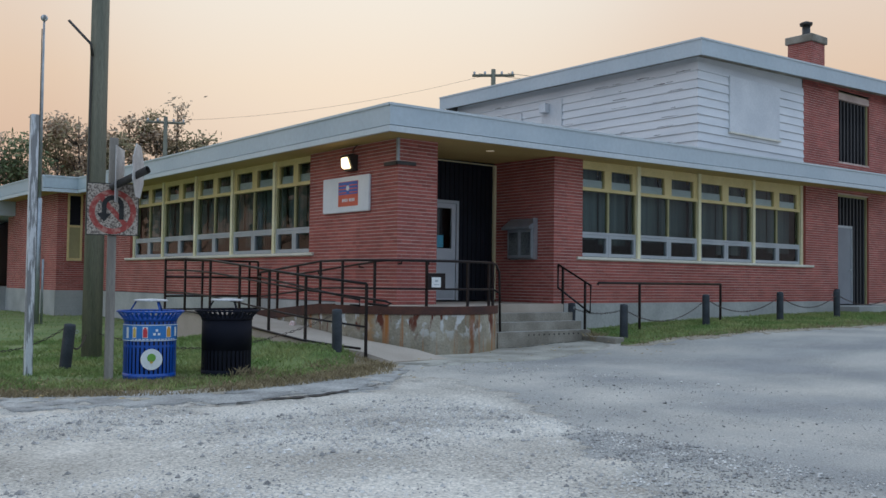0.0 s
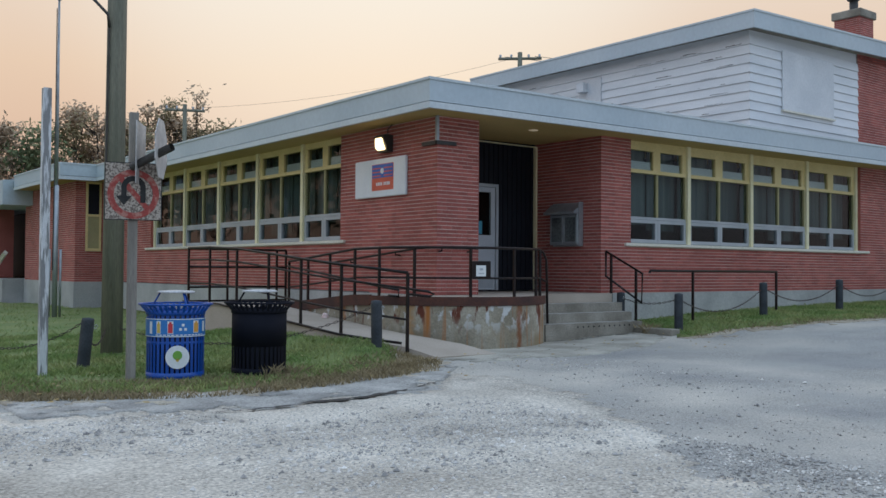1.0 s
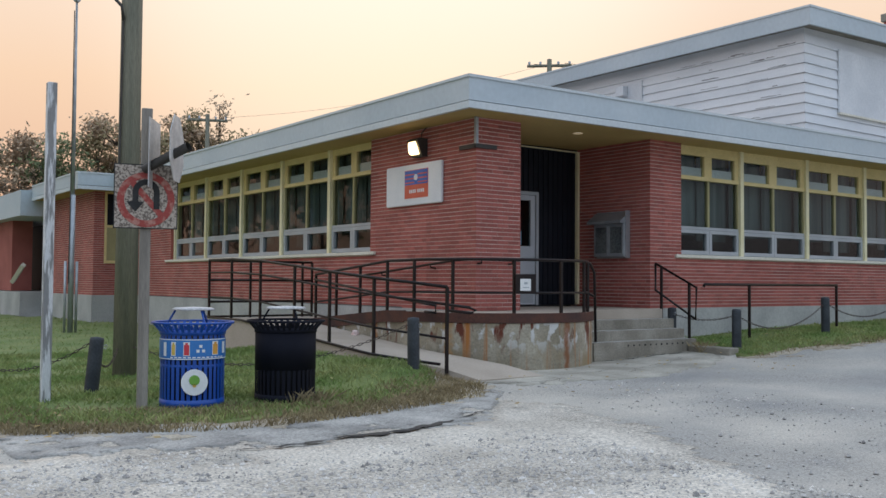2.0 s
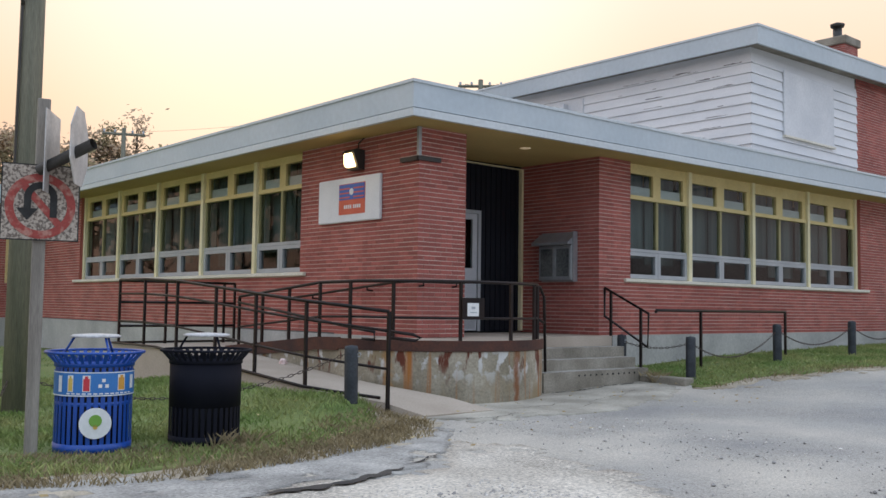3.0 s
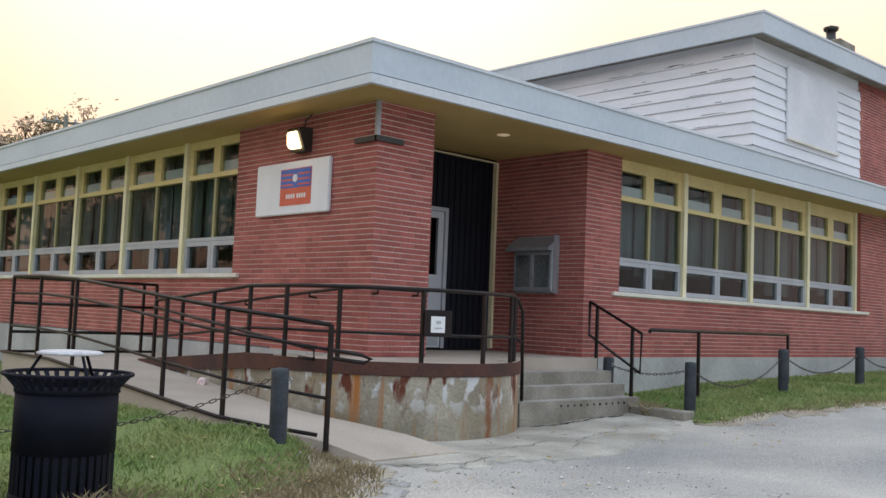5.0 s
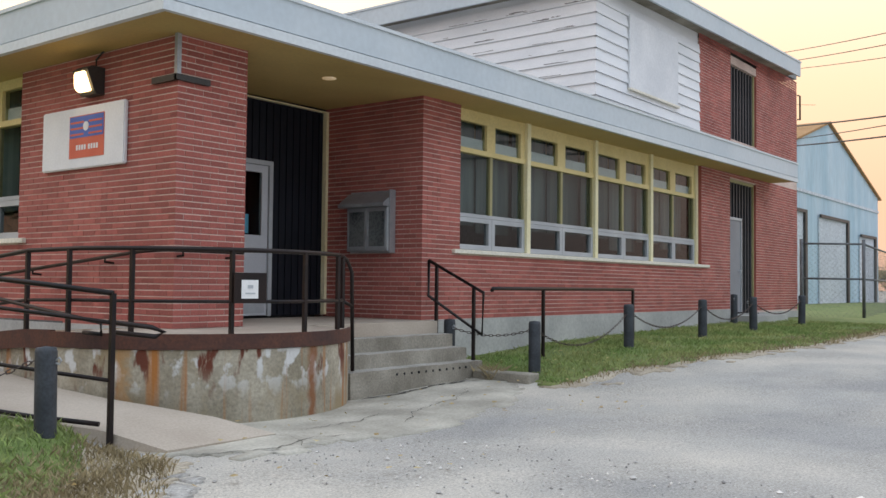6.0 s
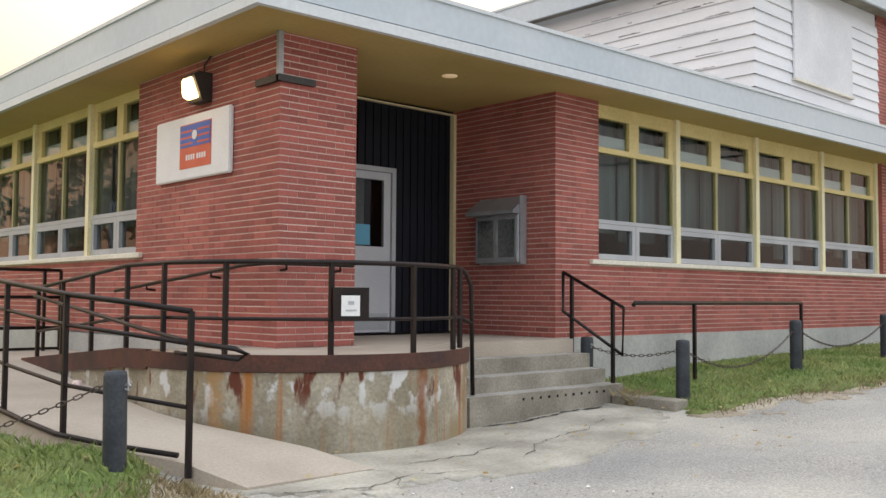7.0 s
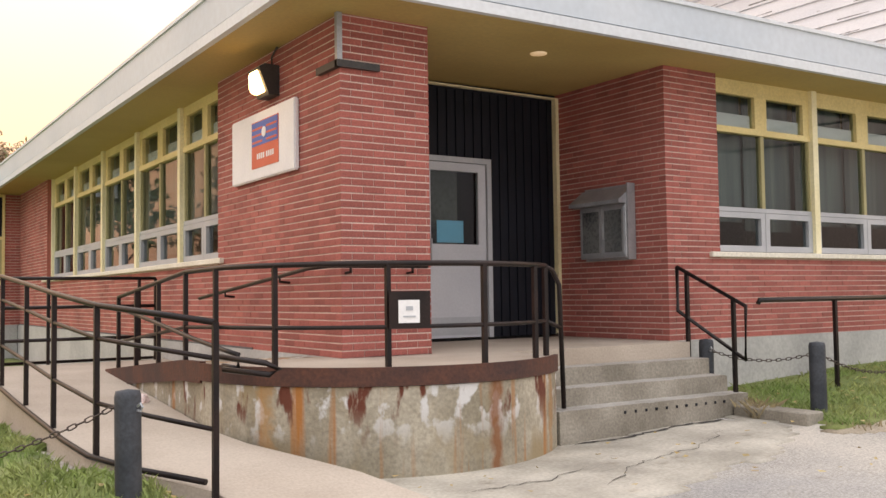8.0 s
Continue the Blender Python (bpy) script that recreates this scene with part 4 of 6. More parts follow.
for k in range(8):
    y = 14.92 - k * 0.05 - (0.03 if k > 3 else 0)
    part("lettering_bar", boxes((XW - 0.063, y - 0.032, 2.735, XW - 0.0605, y, 2.79)), WHITE, sign)


def glow_mat(name, colour, strength):
    m = bpy.data.materials.new(name)
    m.use_nodes = True
    b = m.node_tree.nodes["Principled BSDF"]
    b.inputs["Base Color"].default_value = (0.8, 0.8, 0.75, 1)
    b.inputs["Emission Color"].default_value = (*colour, 1)
    b.inputs["Emission Strength"].default_value = strength
    return m


lamp = empty("wall_lamp", "lit wall pack lamp in a dark housing on brick", "lamp")
bm = bmesh.new()
prof = [(0.0, -0.14), (0.0, 0.15), (-0.15, 0.155), (-0.21, 0.115), (-0.11, -0.14)]
lo = [bm.verts.new((XW + x, 14.50, 3.44 + z)) for x, z in prof]
hi = [bm.verts.new((XW + x, 14.78, 3.44 + z)) for x, z in prof]
bm.faces.new(lo)
bm.faces.new(hi[::-1])
for i in range(5):
    bm.faces.new((lo[i], hi[i], hi[(i + 1) % 5], lo[(i + 1) % 5]))
bmesh.ops.recalc_face_normals(bm, faces=bm.faces)
part("housing", bm, DARKPAINT, lamp)
bm = bmesh.new()
prof = [(-0.12, -0.11), (-0.20, 0.10), (-0.222, 0.085), (-0.215, -0.07), (-0.18, -0.11)]
lo = [bm.verts.new((XW + x, 14.535, 3.44 + z)) for x, z in prof]
hi = [bm.verts.new((XW + x, 14.745, 3.44 + z)) for x, z in prof]
bm.faces.new(lo)
bm.faces.new(hi[::-1])
for i in range(5):
    bm.faces.new((lo[i], hi[i], hi[(i + 1) % 5], lo[(i + 1) % 5]))
bmesh.ops.recalc_face_normals(bm, faces=bm.faces)
bmesh.ops.bevel(bm, geom=bm.edges[:], offset=0.012, segments=2, affect="EDGES")
part("lens", bm, glow_mat("lamp_lens", (1.0, 0.72, 0.36), 2.6), lamp, "glowing warm lamp lens")
bm = bmesh.new()
tube(bm, [(XW - 0.02, 14.64, 3.58), (XW - 0.02, 14.64, 3.70), (XW - 0.02, 14.5, 3.77)], 0.01, 6)
part("conduit", bm, DARKPAINT, lamp)
soffit_lamp = empty("soffit_lamp", "small round lamp set in the ochre soffit", "lamp")
bm = bmesh.new()
lathe(bm, [(0.0, 3.772), (0.055, 3.775), (0.085, 3.782), (0.09, 3.80)], 24, 11.67, 13.50)
part("diffuser", bm, glow_mat("soffit_lamp_lens", (1.0, 0.62, 0.18), 0.12), soffit_lamp)
bracket = empty("corner_bracket", "grey steel corner bracket and rod on the brick pier", "bracket")
part("arm", boxes((XW - 0.05, YS - 0.04, 3.30, XW - 0.006, YS + 0.36, 3.36)), DARKPAINT, bracket)
part("arm", boxes((XW - 0.05, YS - 0.05, 3.30, XW + 0.36, YS - 0.006, 3.36)), DARKPAINT, bracket)
part("rod", boxes((XW - 0.05, YS - 0.05, 3.36, XW + 0.0, YS - 0.006, Z_SOFFIT)), GALV, bracket, "grey steel rod")
board = empty("notice_cabinet", "grey metal notice cabinet with a sloping hood on brick", "cabinet")
part("back_plate", boxes((13.152, 13.70, 1.745, 13.164, 14.50, 2.585)), GALV, board)
part("end_flange", boxes((13.04, 13.69, 1.745, 13.152, 13.712, 2.585)), GALV, board)
part("body", bevelled(boxes((13.03, 13.716, 1.765, 13.15, 14.46, 2.36)), 0.008), GALV, board)
CASE = mat("dark_case_panel", (0.05, 0.056, 0.056), (0.13, 0.14, 0.138), 2.5, 30, 0.28, 0.03, amount=0.15)
for y0, y1 in ((13.74, 14.08), (14.10, 14.44)):
    leaf = part("door", boxes((13.018, y0, 1.80, 13.029, y0 + 0.03, 2.33), (13.018, y1 - 0.03, 1.80, 13.029, y1, 2.33), (13.018, y0 + 0.03, 1.80, 13.029, y1 - 0.03, 1.83), (13.018, y0 + 0.03, 2.30, 13.029, y1 - 0.03, 2.33)), GALV, board)
    part("panel", boxes((13.023, y0 + 0.03, 1.83, 13.0285, y1 - 0.03, 2.30)), CASE, leaf, "dark glazed door panel")
bm = bmesh.new()
lo = [bm.verts.new((x, 13.714, z)) for x, z in ((13.15, 2.362), (12.93, 2.362), (12.93, 2.40), (13.15, 2.56))]
hi = [bm.verts.new((x, 14.54, z)) for x, z in ((13.15, 2.362), (12.93, 2.362), (12.93, 2.40), (13.15, 2.56))]
bm.faces.new(lo)
bm.faces.new(hi[::-1])
for i in range(4):
    bm.faces.new((lo[i], hi[i], hi[(i + 1) % 4], lo[(i + 1) % 4]))
bmesh.ops.recalc_face_normals(bm, faces=bm.faces)
part("hood", bm, GALV, board, "sloping metal hood")
bm = bmesh.new()
tube(bm, [(13.016, 14.05, 1.98), (13.0, 14.05, 1.98), (13.0, 14.05, 2.15), (13.016, 14.05, 2.15)], 0.008, 6)
part("handle", bm, ALU, board)
bm = bmesh.new()
tube(bm, [(X_END + 0.03, YS - 0.02, 6.5), (X_END + 0.12, YS - 0.05, 6.5), (X_END + 0.12, YS - 0.05, 5.85), (X_END + 0.02, YS - 0.02, 5.85)], 0.025, 6)
tagged(part("conduit_loop", bm, DARKPAINT), "dark service conduit at the upper brick corner", "conduit")

chimney = empty("chimney", "red brick chimney with a concrete cap and flue", "chimney", kind="structure")
part("stack", boxes((27.5 + b, 15.9 + b, 6.7, 28.32, 16.72, 9.10)), MORTAR, chimney)
part("cap", bevelled(boxes((27.43, 15.83, 9.10, 28.39, 16.79, 9.34)), 0.02), STEP, chimney)
bm = bmesh.new()
lathe(bm, [(0.13, 9.34), (0.13, 9.72), (0.0, 9.72)], 16, 27.91, 16.31)
part("flue", bm, DARKPAINT, chimney)
bm = bmesh.new()
lathe(bm, [(0.0, 9.90), (0.21, 9.82), (0.19, 9.74), (0.0, 9.76)], 16, 27.91, 16.31)
part("cowl", bm, DARKPAINT, chimney)

# north porch beyond the wing
porch = empty("porch", "brick porch with a deep pale fascia and dark opening", "porch", kind="structure")
part("roof", boxes((7.35, 33.62, 3.28, 12.0, 42.0, 4.08)), FASCIA, porch)
part("wall", boxes((7.75, 36.6, 0.9, 8.4, 42, 3.28)), BRICK, porch)
# near-black boxes stand for the shade inside the porch opening
part("recess_shade", boxes((9.2, 34.6, 0.2, 9.4, 42, 3.28), (8.8, 34.4, 0.9, 9.2, 34.6, 3.28)), DARK, porch)
part("base", boxes((7.6, 34.6, -0.2, 9.2, 42, 0.88)), CONCRETE, porch)
bm = bmesh.new()
tube(bm, [(7.75, 36.4, 1.2), (7.75, 34.9, 1.75)], 0.09, 4)
part("ramp_guard", bm, CREAM, porch, "cream painted sloping guard board")

# ---- litter bins ----
BLUE = mat("blue_powder_coat", (0.006, 0.065, 0.33), (0.010, 0.085, 0.42), 3, 50, 0.35, 0.05, amount=0.1)
LIGHTBLUE = mat("light_blue_band", (0.03, 0.18, 0.50), (0.035, 0.21, 0.56), 3, 50, 0.4, 0.0, amount=0.05)
BLACKCOAT = mat("black_powder_coat", (0.005, 0.006, 0.012), (0.009, 0.010, 0.018), 3, 50, 0.75, 0.05, amount=0.1)
BLACKCOAT.node_tree.nodes["Principled BSDF"].inputs["Specular IOR Level"].default_value = 0.2
LID = mat("dusty_lid", (0.45, 0.45, 0.46), (0.55, 0.54, 0.53), 3, 30, 0.6, 0.05)
LINER = mat("dark_liner", (0.006, 0.007, 0.012), (0.01, 0.011, 0.016), 3, 30, 0.7, 0.0)
INK = {n: mat(n + "_ink", c, c, 3, 30, 0.5, 0.0, amount=0.05) for n, c in (("yellow", (0.65, 0.45, 0.10)), ("red", (0.60, 0.04, 0.06)), ("orange", (0.68, 0.34, 0.06)), ("green", (0.18, 0.40, 0.06)), ("white", (0.80, 0.82, 0.82)))}


def arc_patch(bm, r, a0, a1, z0, z1, n=6):
    """A thin curved patch on an upright cylinder, angles in degrees."""
    lo = [bm.verts.new((r * math.cos(radians(a0 + (a1 - a0) * i / n)), r * math.sin(radians(a0 + (a1 - a0) * i / n)), z0)) for i in range(n + 1)]
    hi = [bm.verts.new((v.co.x, v.co.y, z1)) for v in lo]
    for i in range(n):
        bm.faces.new((lo[i], lo[i + 1], hi[i + 1], hi[i]))
    return bm


def litter_bin(label, coat, printed, at, turn):
    t = empty("litter_bin", label, "litter bin", "litter bins")
    flat = boxes((0.303, -0.017, 0.06, 0.309, 0.017, 0.80))
    slat = mesh_of("slat", bevelled(flat, 0.0015), coat)
    bm = bmesh.new()
    v = [bm.verts.new(p) for p in ((0.312, -0.012, 0.765), (0.312, 0.012, 0.765), (0.385, 0.016, 0.85), (0.385, -0.016, 0.85), (0.318, -0.012, 0.76), (0.318, 0.012, 0.76), (0.391, 0.016, 0.845), (0.391, -0.016, 0.845))]
    for q in ((0, 1, 2, 3), (7, 6, 5, 4), (0, 4, 5, 1), (1, 5, 6, 2), (2, 6, 7, 3), (3, 7, 4, 0)):
        bm.faces.new([v[i] for i in q])
    flare = mesh_of("rim_slat", bm, coat)
    for k in range(36):
        for me, nm in ((slat, "slat"), (flare, "rim_slat")):
            ob = new(nm, me)
            ob.parent = t
            ob.rotation_euler = (0, 0, k * math.tau / 36)
    bm = bmesh.new()
    lathe(bm, [(0.0, 0.05), (0.285, 0.05), (0.285, 0.72), (0.27, 0.72), (0.27, 0.10), (0.0, 0.10)], 32)
    part("liner", bm, LINER, t, "dark plastic liner")
    if not printed:
        bm = bmesh.new()
        lathe(bm, [(0.3105, 0.36), (0.3125, 0.36), (0.3125, 0.76), (0.3105, 0.76)], 40, closed=True)
        part("sleeve", bm, coat, t, "plain black sheet sleeve")
    for nm, r, z, h in (("bottom_ring", 0.306, 0.035, 0.075), ("waist_ring", 0.302, 0.42, 0.03), ("top_ring", 0.314, 0.735, 0.05)):
        bm = bmesh.new()
        lathe(bm, [(r, z), (r + 0.007, z), (r + 0.007, z + h), (r, z + h)], 40, closed=True)
        part(nm, bm, coat, t)
    for nm, r, z, q in (("rim", 0.392, 0.85, 0.013), ("neck", 0.312, 0.765, 0.008)):
        bm = bmesh.new()
        tube(bm, [(r * math.cos(i * math.tau / 40), r * math.sin(i * math.tau / 40), z) for i in range(40)], q, 6, closed=True)
        part(nm, bm, coat, t)
    bm = bmesh.new()
    lathe(bm, [(0.0, 1.005), (0.18, 0.995), (0.205, 0.985), (0.205, 0.972), (0.0, 0.975)], 32)
    part("lid", bm, LID, t, "pale dusty round lid")
    for k in range(3):
        a2 = k * math.tau / 3 + 0.4
        bm = bmesh.new()
        tube(bm, [(0.17 * math.cos(a2), 0.17 * math.sin(a2), 0.975), (0.29 * math.cos(a2), 0.29 * math.sin(a2), 0.76)], 0.011, 6)
        part("lid_leg", bm, coat, t)
    for k in range(4):
        bm = bmesh.new()
        lathe(bm, [(0.0, 0.0), (0.03, 0.0), (0.03, 0.05), (0.0, 0.05)], 8, 0.2 * math.cos(k * 1.571), 0.2 * math.sin(k * 1.571))
        part("foot", bm, coat, t)
    if printed:
        bm = bmesh.new()
        arc_patch(bm, 0.318, -180, 180, 0.50, 0.70, 48)
        band = part("band", bm, LIGHTBLUE, t, "light blue band with printed pictograms")
        for z in (0.503, 0.689):
            bm = bmesh.new()
            arc_patch(bm, 0.3195, -180, 180, z, z + 0.008, 48)
            part("band_line", bm, INK["white"], band)
        for ang, wid, ink, z0, z1 in ((-58, 6, "white", 0.54, 0.66), (-38, 7, "yellow", 0.545, 0.665), (-14, 9, "red", 0.545, 0.665), (38, 11, "orange", 0.55, 0.67), (62, 8, "white", 0.56, 0.66)):
            bm = bmesh.new()
            arc_patch(bm, 0.3195, ang - wid / 2 - 1, ang + wid / 2 + 1, z0 - 0.006, z1 + 0.006)
            part("pictogram_edge", bm, INK["white"], band)
            bm = bmesh.new()
            arc_patch(bm, 0.3208, ang - wid / 2, ang + wid / 2, z0, z1 - 0.02)
            arc_patch(bm, 0.3208, ang - wid / 4, ang + wid / 4, z1 - 0.02, z1)
            part("pictogram", bm, INK[ink], band)
        for k in range(3):
            a2 = 10 + 5.5 * math.cos(k * 2.094 + 1.57)
            z = 0.6 + 0.03 * math.sin(k * 2.094 + 1.57)
            bm = bmesh.new()
            arc_patch(bm, 0.3208, a2 - 2.6, a2 + 2.6, z - 0.014, z + 0.014)
            part("loop_arrow", bm, INK["white"], band)
        for ang in range(-44, 60, 8):
            bm = bmesh.new()
            arc_patch(bm, 0.3208, ang, ang + 5.5, 0.518, 0.528)
            part("lettering_bar", bm, INK["white"], band)
        front = Matrix.Translation((0.3165, 0, 0.285)) @ Matrix.Rotation(radians(90), 4, "Y")
        for nm, r, d, ink, off in (("decal", 0.125, 0.014, "white", (0, 0, 0)), ("decal_mark", 0.05, 0.004, "green", (-0.02, 0, 0.010)), ("decal_dot", 0.018, 0.004, "yellow", (0.03, 0, 0.010))):
            bm = bmesh.new()
            bmesh.ops.create_cone(bm, cap_ends=True, segments=32, radius1=r, radius2=r, depth=d, matrix=front @ Matrix.Translation(off))
            part(nm, bm, INK[ink], t)
    t.matrix_basis = pose(*at, 0, 0, turn)
    return t


litter_bin("blue steel slatted litter bin with printed recycling band", BLUE, True, (4.20, 11.33, ground_z(4.20, 11.33)), 252)
litter_bin("black steel slatted litter bin with a round lid", BLACKCOAT, False, (5.13, 11.15, ground_z(5.13, 11.15)), 250)

# ---- poles, posts and road signs ----
POLEWOOD = mat("weathered_pole_wood", (0.14, 0.145, 0.11), (0.24, 0.225, 0.165), 1.5, 30, 0.9, 0.5, stretch=(6, 6, 0.3), amount=0.25)
GREYWOOD = mat("grey_weathered_wood", (0.20, 0.18, 0.155), (0.34, 0.31, 0.27), 2, 30, 0.9, 0.4, stretch=(6, 6, 0.4), amount=0.2)
PEELWHITE = mat("peeling_white_paint", (0.26, 0.26, 0.26), (0.66, 0.67, 0.68), 2.5, 20, 0.85, 0.4, stretch=(8, 8, 1.0), contrast=(0.44, 0.52), amount=0.12)
BOLLARD = mat("dark_bollard_paint", (0.022, 0.028, 0.034), (0.045, 0.052, 0.06), 5, 40, 0.7, 0.3, amount=0.25)

pole = empty("utility_pole", "tall weathered round wooden utility pole in grass", "utility pole")
bm = bmesh.new()
tube(bm, [(4.44, 14.18, -0.1), (4.45, 14.18, 4.0), (4.47, 14.20, 10.5)], 0.145, 16, r_end=0.115)
part("shaft", bm, POLEWOOD, pole)
bm = bmesh.new()
tube(bm, [(4.32, 14.10, 4.55), (4.29, 14.08, 4.72), (4.01, 14.23, 5.05)], 0.022, 6)
part("bracket", bm, DARKPAINT, pole, "dark steel bracket")
bm = bmesh.new()
tube(bm, [(4.30, 14.11, 2.0), (4.32, 14.11, 4.6)], 0.014, 5)
part("cable", bm, DARKPAINT, pole)

p2 = empty("wooden_post", "square wooden post with peeling white paint", "post")
part("shaft", bevelled(boxes((3.01, 12.27, -0.1, 3.10, 12.36, 3.29)), 0.006), PEELWHITE, p2)

flagpole = empty("flagpole", "thin pale metal flagpole with a ball on top", "flagpole")
bm = bmesh.new()
tube(bm, [(6.45, 24.3, 0.1), (6.45, 24.3, 3.2)], 0.06, 10)
tube(bm, [(6.45, 24.3, 3.2), (6.45, 24.3, 7.6)], 0.042, 10, r_end=0.025)
part("shaft", bm, GALV, flagpole)
bm = bmesh.new()
bmesh.ops.create_uvsphere(bm, u_segments=14, v_segments=10, radius=0.085, matrix=Matrix.Translation((6.45, 24.3, 7.68)))
part("ball", bm, PEELWHITE, flagpole)
bm = bmesh.new()
tube(bm, [(6.38, 24.27, 1.2), (6.40, 24.27, 5.0), (6.40, 24.28, 7.4)], 0.012, 5)
part("halyard", bm, DARKPAINT, flagpole)
for dx in (-0.13, 0.12):
    bm = bmesh.new()
    tube(bm, [(6.45 + dx, 24.3, 0.1), (6.45 + dx, 24.3, 1.7)], 0.03, 8)
    part("base_tube", bm, GALV, flagpole)

SIGNFACE = mat("faded_speckled_sign_face", (0.15, 0.12, 0.10), (0.43, 0.37, 0.31), 42, 60, 0.8, 0.2, contrast=(0.44, 0.52), amount=0.2)
FADED_RED = mat("faded_red_print", (0.32, 0.06, 0.05), (0.42, 0.20, 0.16), 14, 50, 0.8, 0.1, contrast=(0.5, 0.62), amount=0.2)
BLACKPRINT = mat("black_print", (0.012, 0.012, 0.012), (0.03, 0.03, 0.03), 10, 50, 0.8, 0.1)
SIGNBACK = mat("scratched_aluminium_sheet", (0.42, 0.41, 0.40), (0.58, 0.56, 0.54), 4, 30, 0.55, 0.1, amount=0.15)
post_thing = empty("sign_post", "grey wooden post with weathered road signs", "sign post")
part("shaft", bevelled(boxes((-0.05, -0.05, -0.1, 0.05, 0.05, 2.93)), 0.006), GREYWOOD, post_thing)
face = part("sign_plate", boxes((-0.285, -0.075, 1.77, 0.285, -0.068, 2.37)), SIGNFACE, post_thing, "speckled faded no turn sign plate")
part("sign_edge", boxes((-0.295, -0.074, 1.76, 0.295, -0.07, 1.775), (-0.295, -0.074, 2.365, 0.295, -0.07, 2.38), (-0.295, -0.074, 1.775, -0.282, -0.07, 2.365), (0.282, -0.074, 1.775, 0.295, -0.07, 2.365)), BLACKPRINT, face)


def flat_ring(bm, r0, r1, y, cz, a0=0, a1=360, n=40):
    q = [radians(a0 + (a1 - a0) * i / n) for i in range(n + 1)]
    i_, o_ = [bm.verts.new((r0 * math.cos(a), y, cz + r0 * math.sin(a))) for a in q], [bm.verts.new((r1 * math.cos(a), y, cz + r1 * math.sin(a))) for a in q]
    for k in range(n):
        bm.faces.new((i_[k], i_[k + 1], o_[k + 1], o_[k]))
    return bm


part("red_ring", flat_ring(bmesh.new(), 0.20, 0.265, -0.079, 2.04), FADED_RED, face)
bm = bmesh.new()
v = [bm.verts.new((x, -0.0795, z)) for x, z in ((-0.17, 2.21), (-0.13, 2.25), (0.19, 1.88), (0.15, 1.84))]
bm.faces.new(v)
part("red_bar", bm, FADED_RED, face)
bm = flat_ring(bmesh.new(), 0.07, 0.125, -0.082, 2.11, 0, 180, 16)
for q in (((0.07, 2.11), (0.07, 1.95), (0.125, 1.95), (0.125, 2.11)), ((-0.125, 2.11), (-0.125, 2.02), (-0.07, 2.02), (-0.07, 2.11)), ((-0.18, 2.02), (-0.0975, 1.92), (-0.015, 2.02))):
    bm.faces.new([bm.verts.new((x, -0.082, z)) for x, z in q])
part("turn_arrow", bm, BLACKPRINT, face)
bm = boxes((0.07, -0.25, 2.15, 0.078, 0.25, 2.82))
bmesh.ops.rotate(bm, verts=bm.verts, cent=(0.08, 0, 0), matrix=Matrix.Rotation(radians(-15), 3, "Z"))
part("side_sign", bm, SIGNBACK, post_thing, "bare back of a rectangular sign")
bm = bmesh.new()
bmesh.ops.create_cone(bm, cap_ends=True, segments=8, radius1=0.34, radius2=0.34, depth=0.008, matrix=Matrix.Translation((0.27, -0.18, 2.53)) @ Matrix.Rotation(radians(90), 4, "Y") @ Matrix.Rotation(radians(22.5), 4, "Z"))
bmesh.ops.rotate(bm, verts=bm.verts, cent=(0.27, -0.18, 0), matrix=Matrix.Rotation(radians(-16), 3, "Z"))
part("octagon_sign", bm, SIGNBACK, post_thing, "bare back of an eight-sided sign")
bm = bmesh.new()
tube(bm, [(-0.02, -0.09, 2.33), (0.36, -0.42, 2.53)], 0.045, 12, caps=False)
tube(bm, [(0.355, -0.416, 2.528), (-0.02, -0.09, 2.33)], 0.038, 12, caps=False)
part("pipe", bm, DARKPAINT, post_thing, "dark open ended pipe")
post_thing.matrix_basis = pose(3.70, 11.33, ground_z(3.70, 11.33), 0, 0, -16)

# ---- bollards and chains ----
bollard = empty("bollard", "short dark painted wooden bollard in the grass", "bollard", "chained bollards")
bm = bmesh.new()
lathe(bm, [(0.075, -0.1), (0.075, 0.66), (0.068, 0.69), (0.0, 0.70)], 14)
part("shaft", bm, BOLLARD, bollard)
bm = bmesh.new()
tube(bm, [(0.07, 0, 0.60), (0.10, 0, 0.62), (0.115, 0, 0.60), (0.10, 0, 0.575), (0.07, 0, 0.58)], 0.007, 5)
part("eye_bolt", bm, GALV, bollard)
SPOTS = [(13.5, 11.72), (16.07, 11.72), (18.82, 11.72), (21.3, 11.72), (24.3, 11.72), (23.5, 12.9), (13.36, 12.93), (7.20, 11.80), (3.62, 12.75), (2.25, 14.6)]
bollard.matrix_basis = pose(*SPOTS[0], ground_z(*SPOTS[0]) - 0.02)
for k, (x, y) in enumerate(SPOTS[1:]):
    copy_thing(bollard, pose(x, y, ground_z(x, y) - (0.02 if x > 10 else 0.06), 0, 5 if (x, y) == (3.62, 12.75) else (k % 3 - 1) * 0.8, k * 50))

CHAIN = mat("rusty_chain", (0.05, 0.035, 0.03), (0.10, 0.07, 0.055), 8, 60, 0.7, 0.1)
link_bm = bmesh.new()
tube(link_bm, [(0.022 * math.cos(a) + (0.012 if math.cos(a) > 0 else -0.012), 0.013 * math.sin(a), 0) for a in [i * math.tau / 8 for i in range(8)]], 0.0045, 4, closed=True)
link_me = mesh_of("link", link_bm, CHAIN)


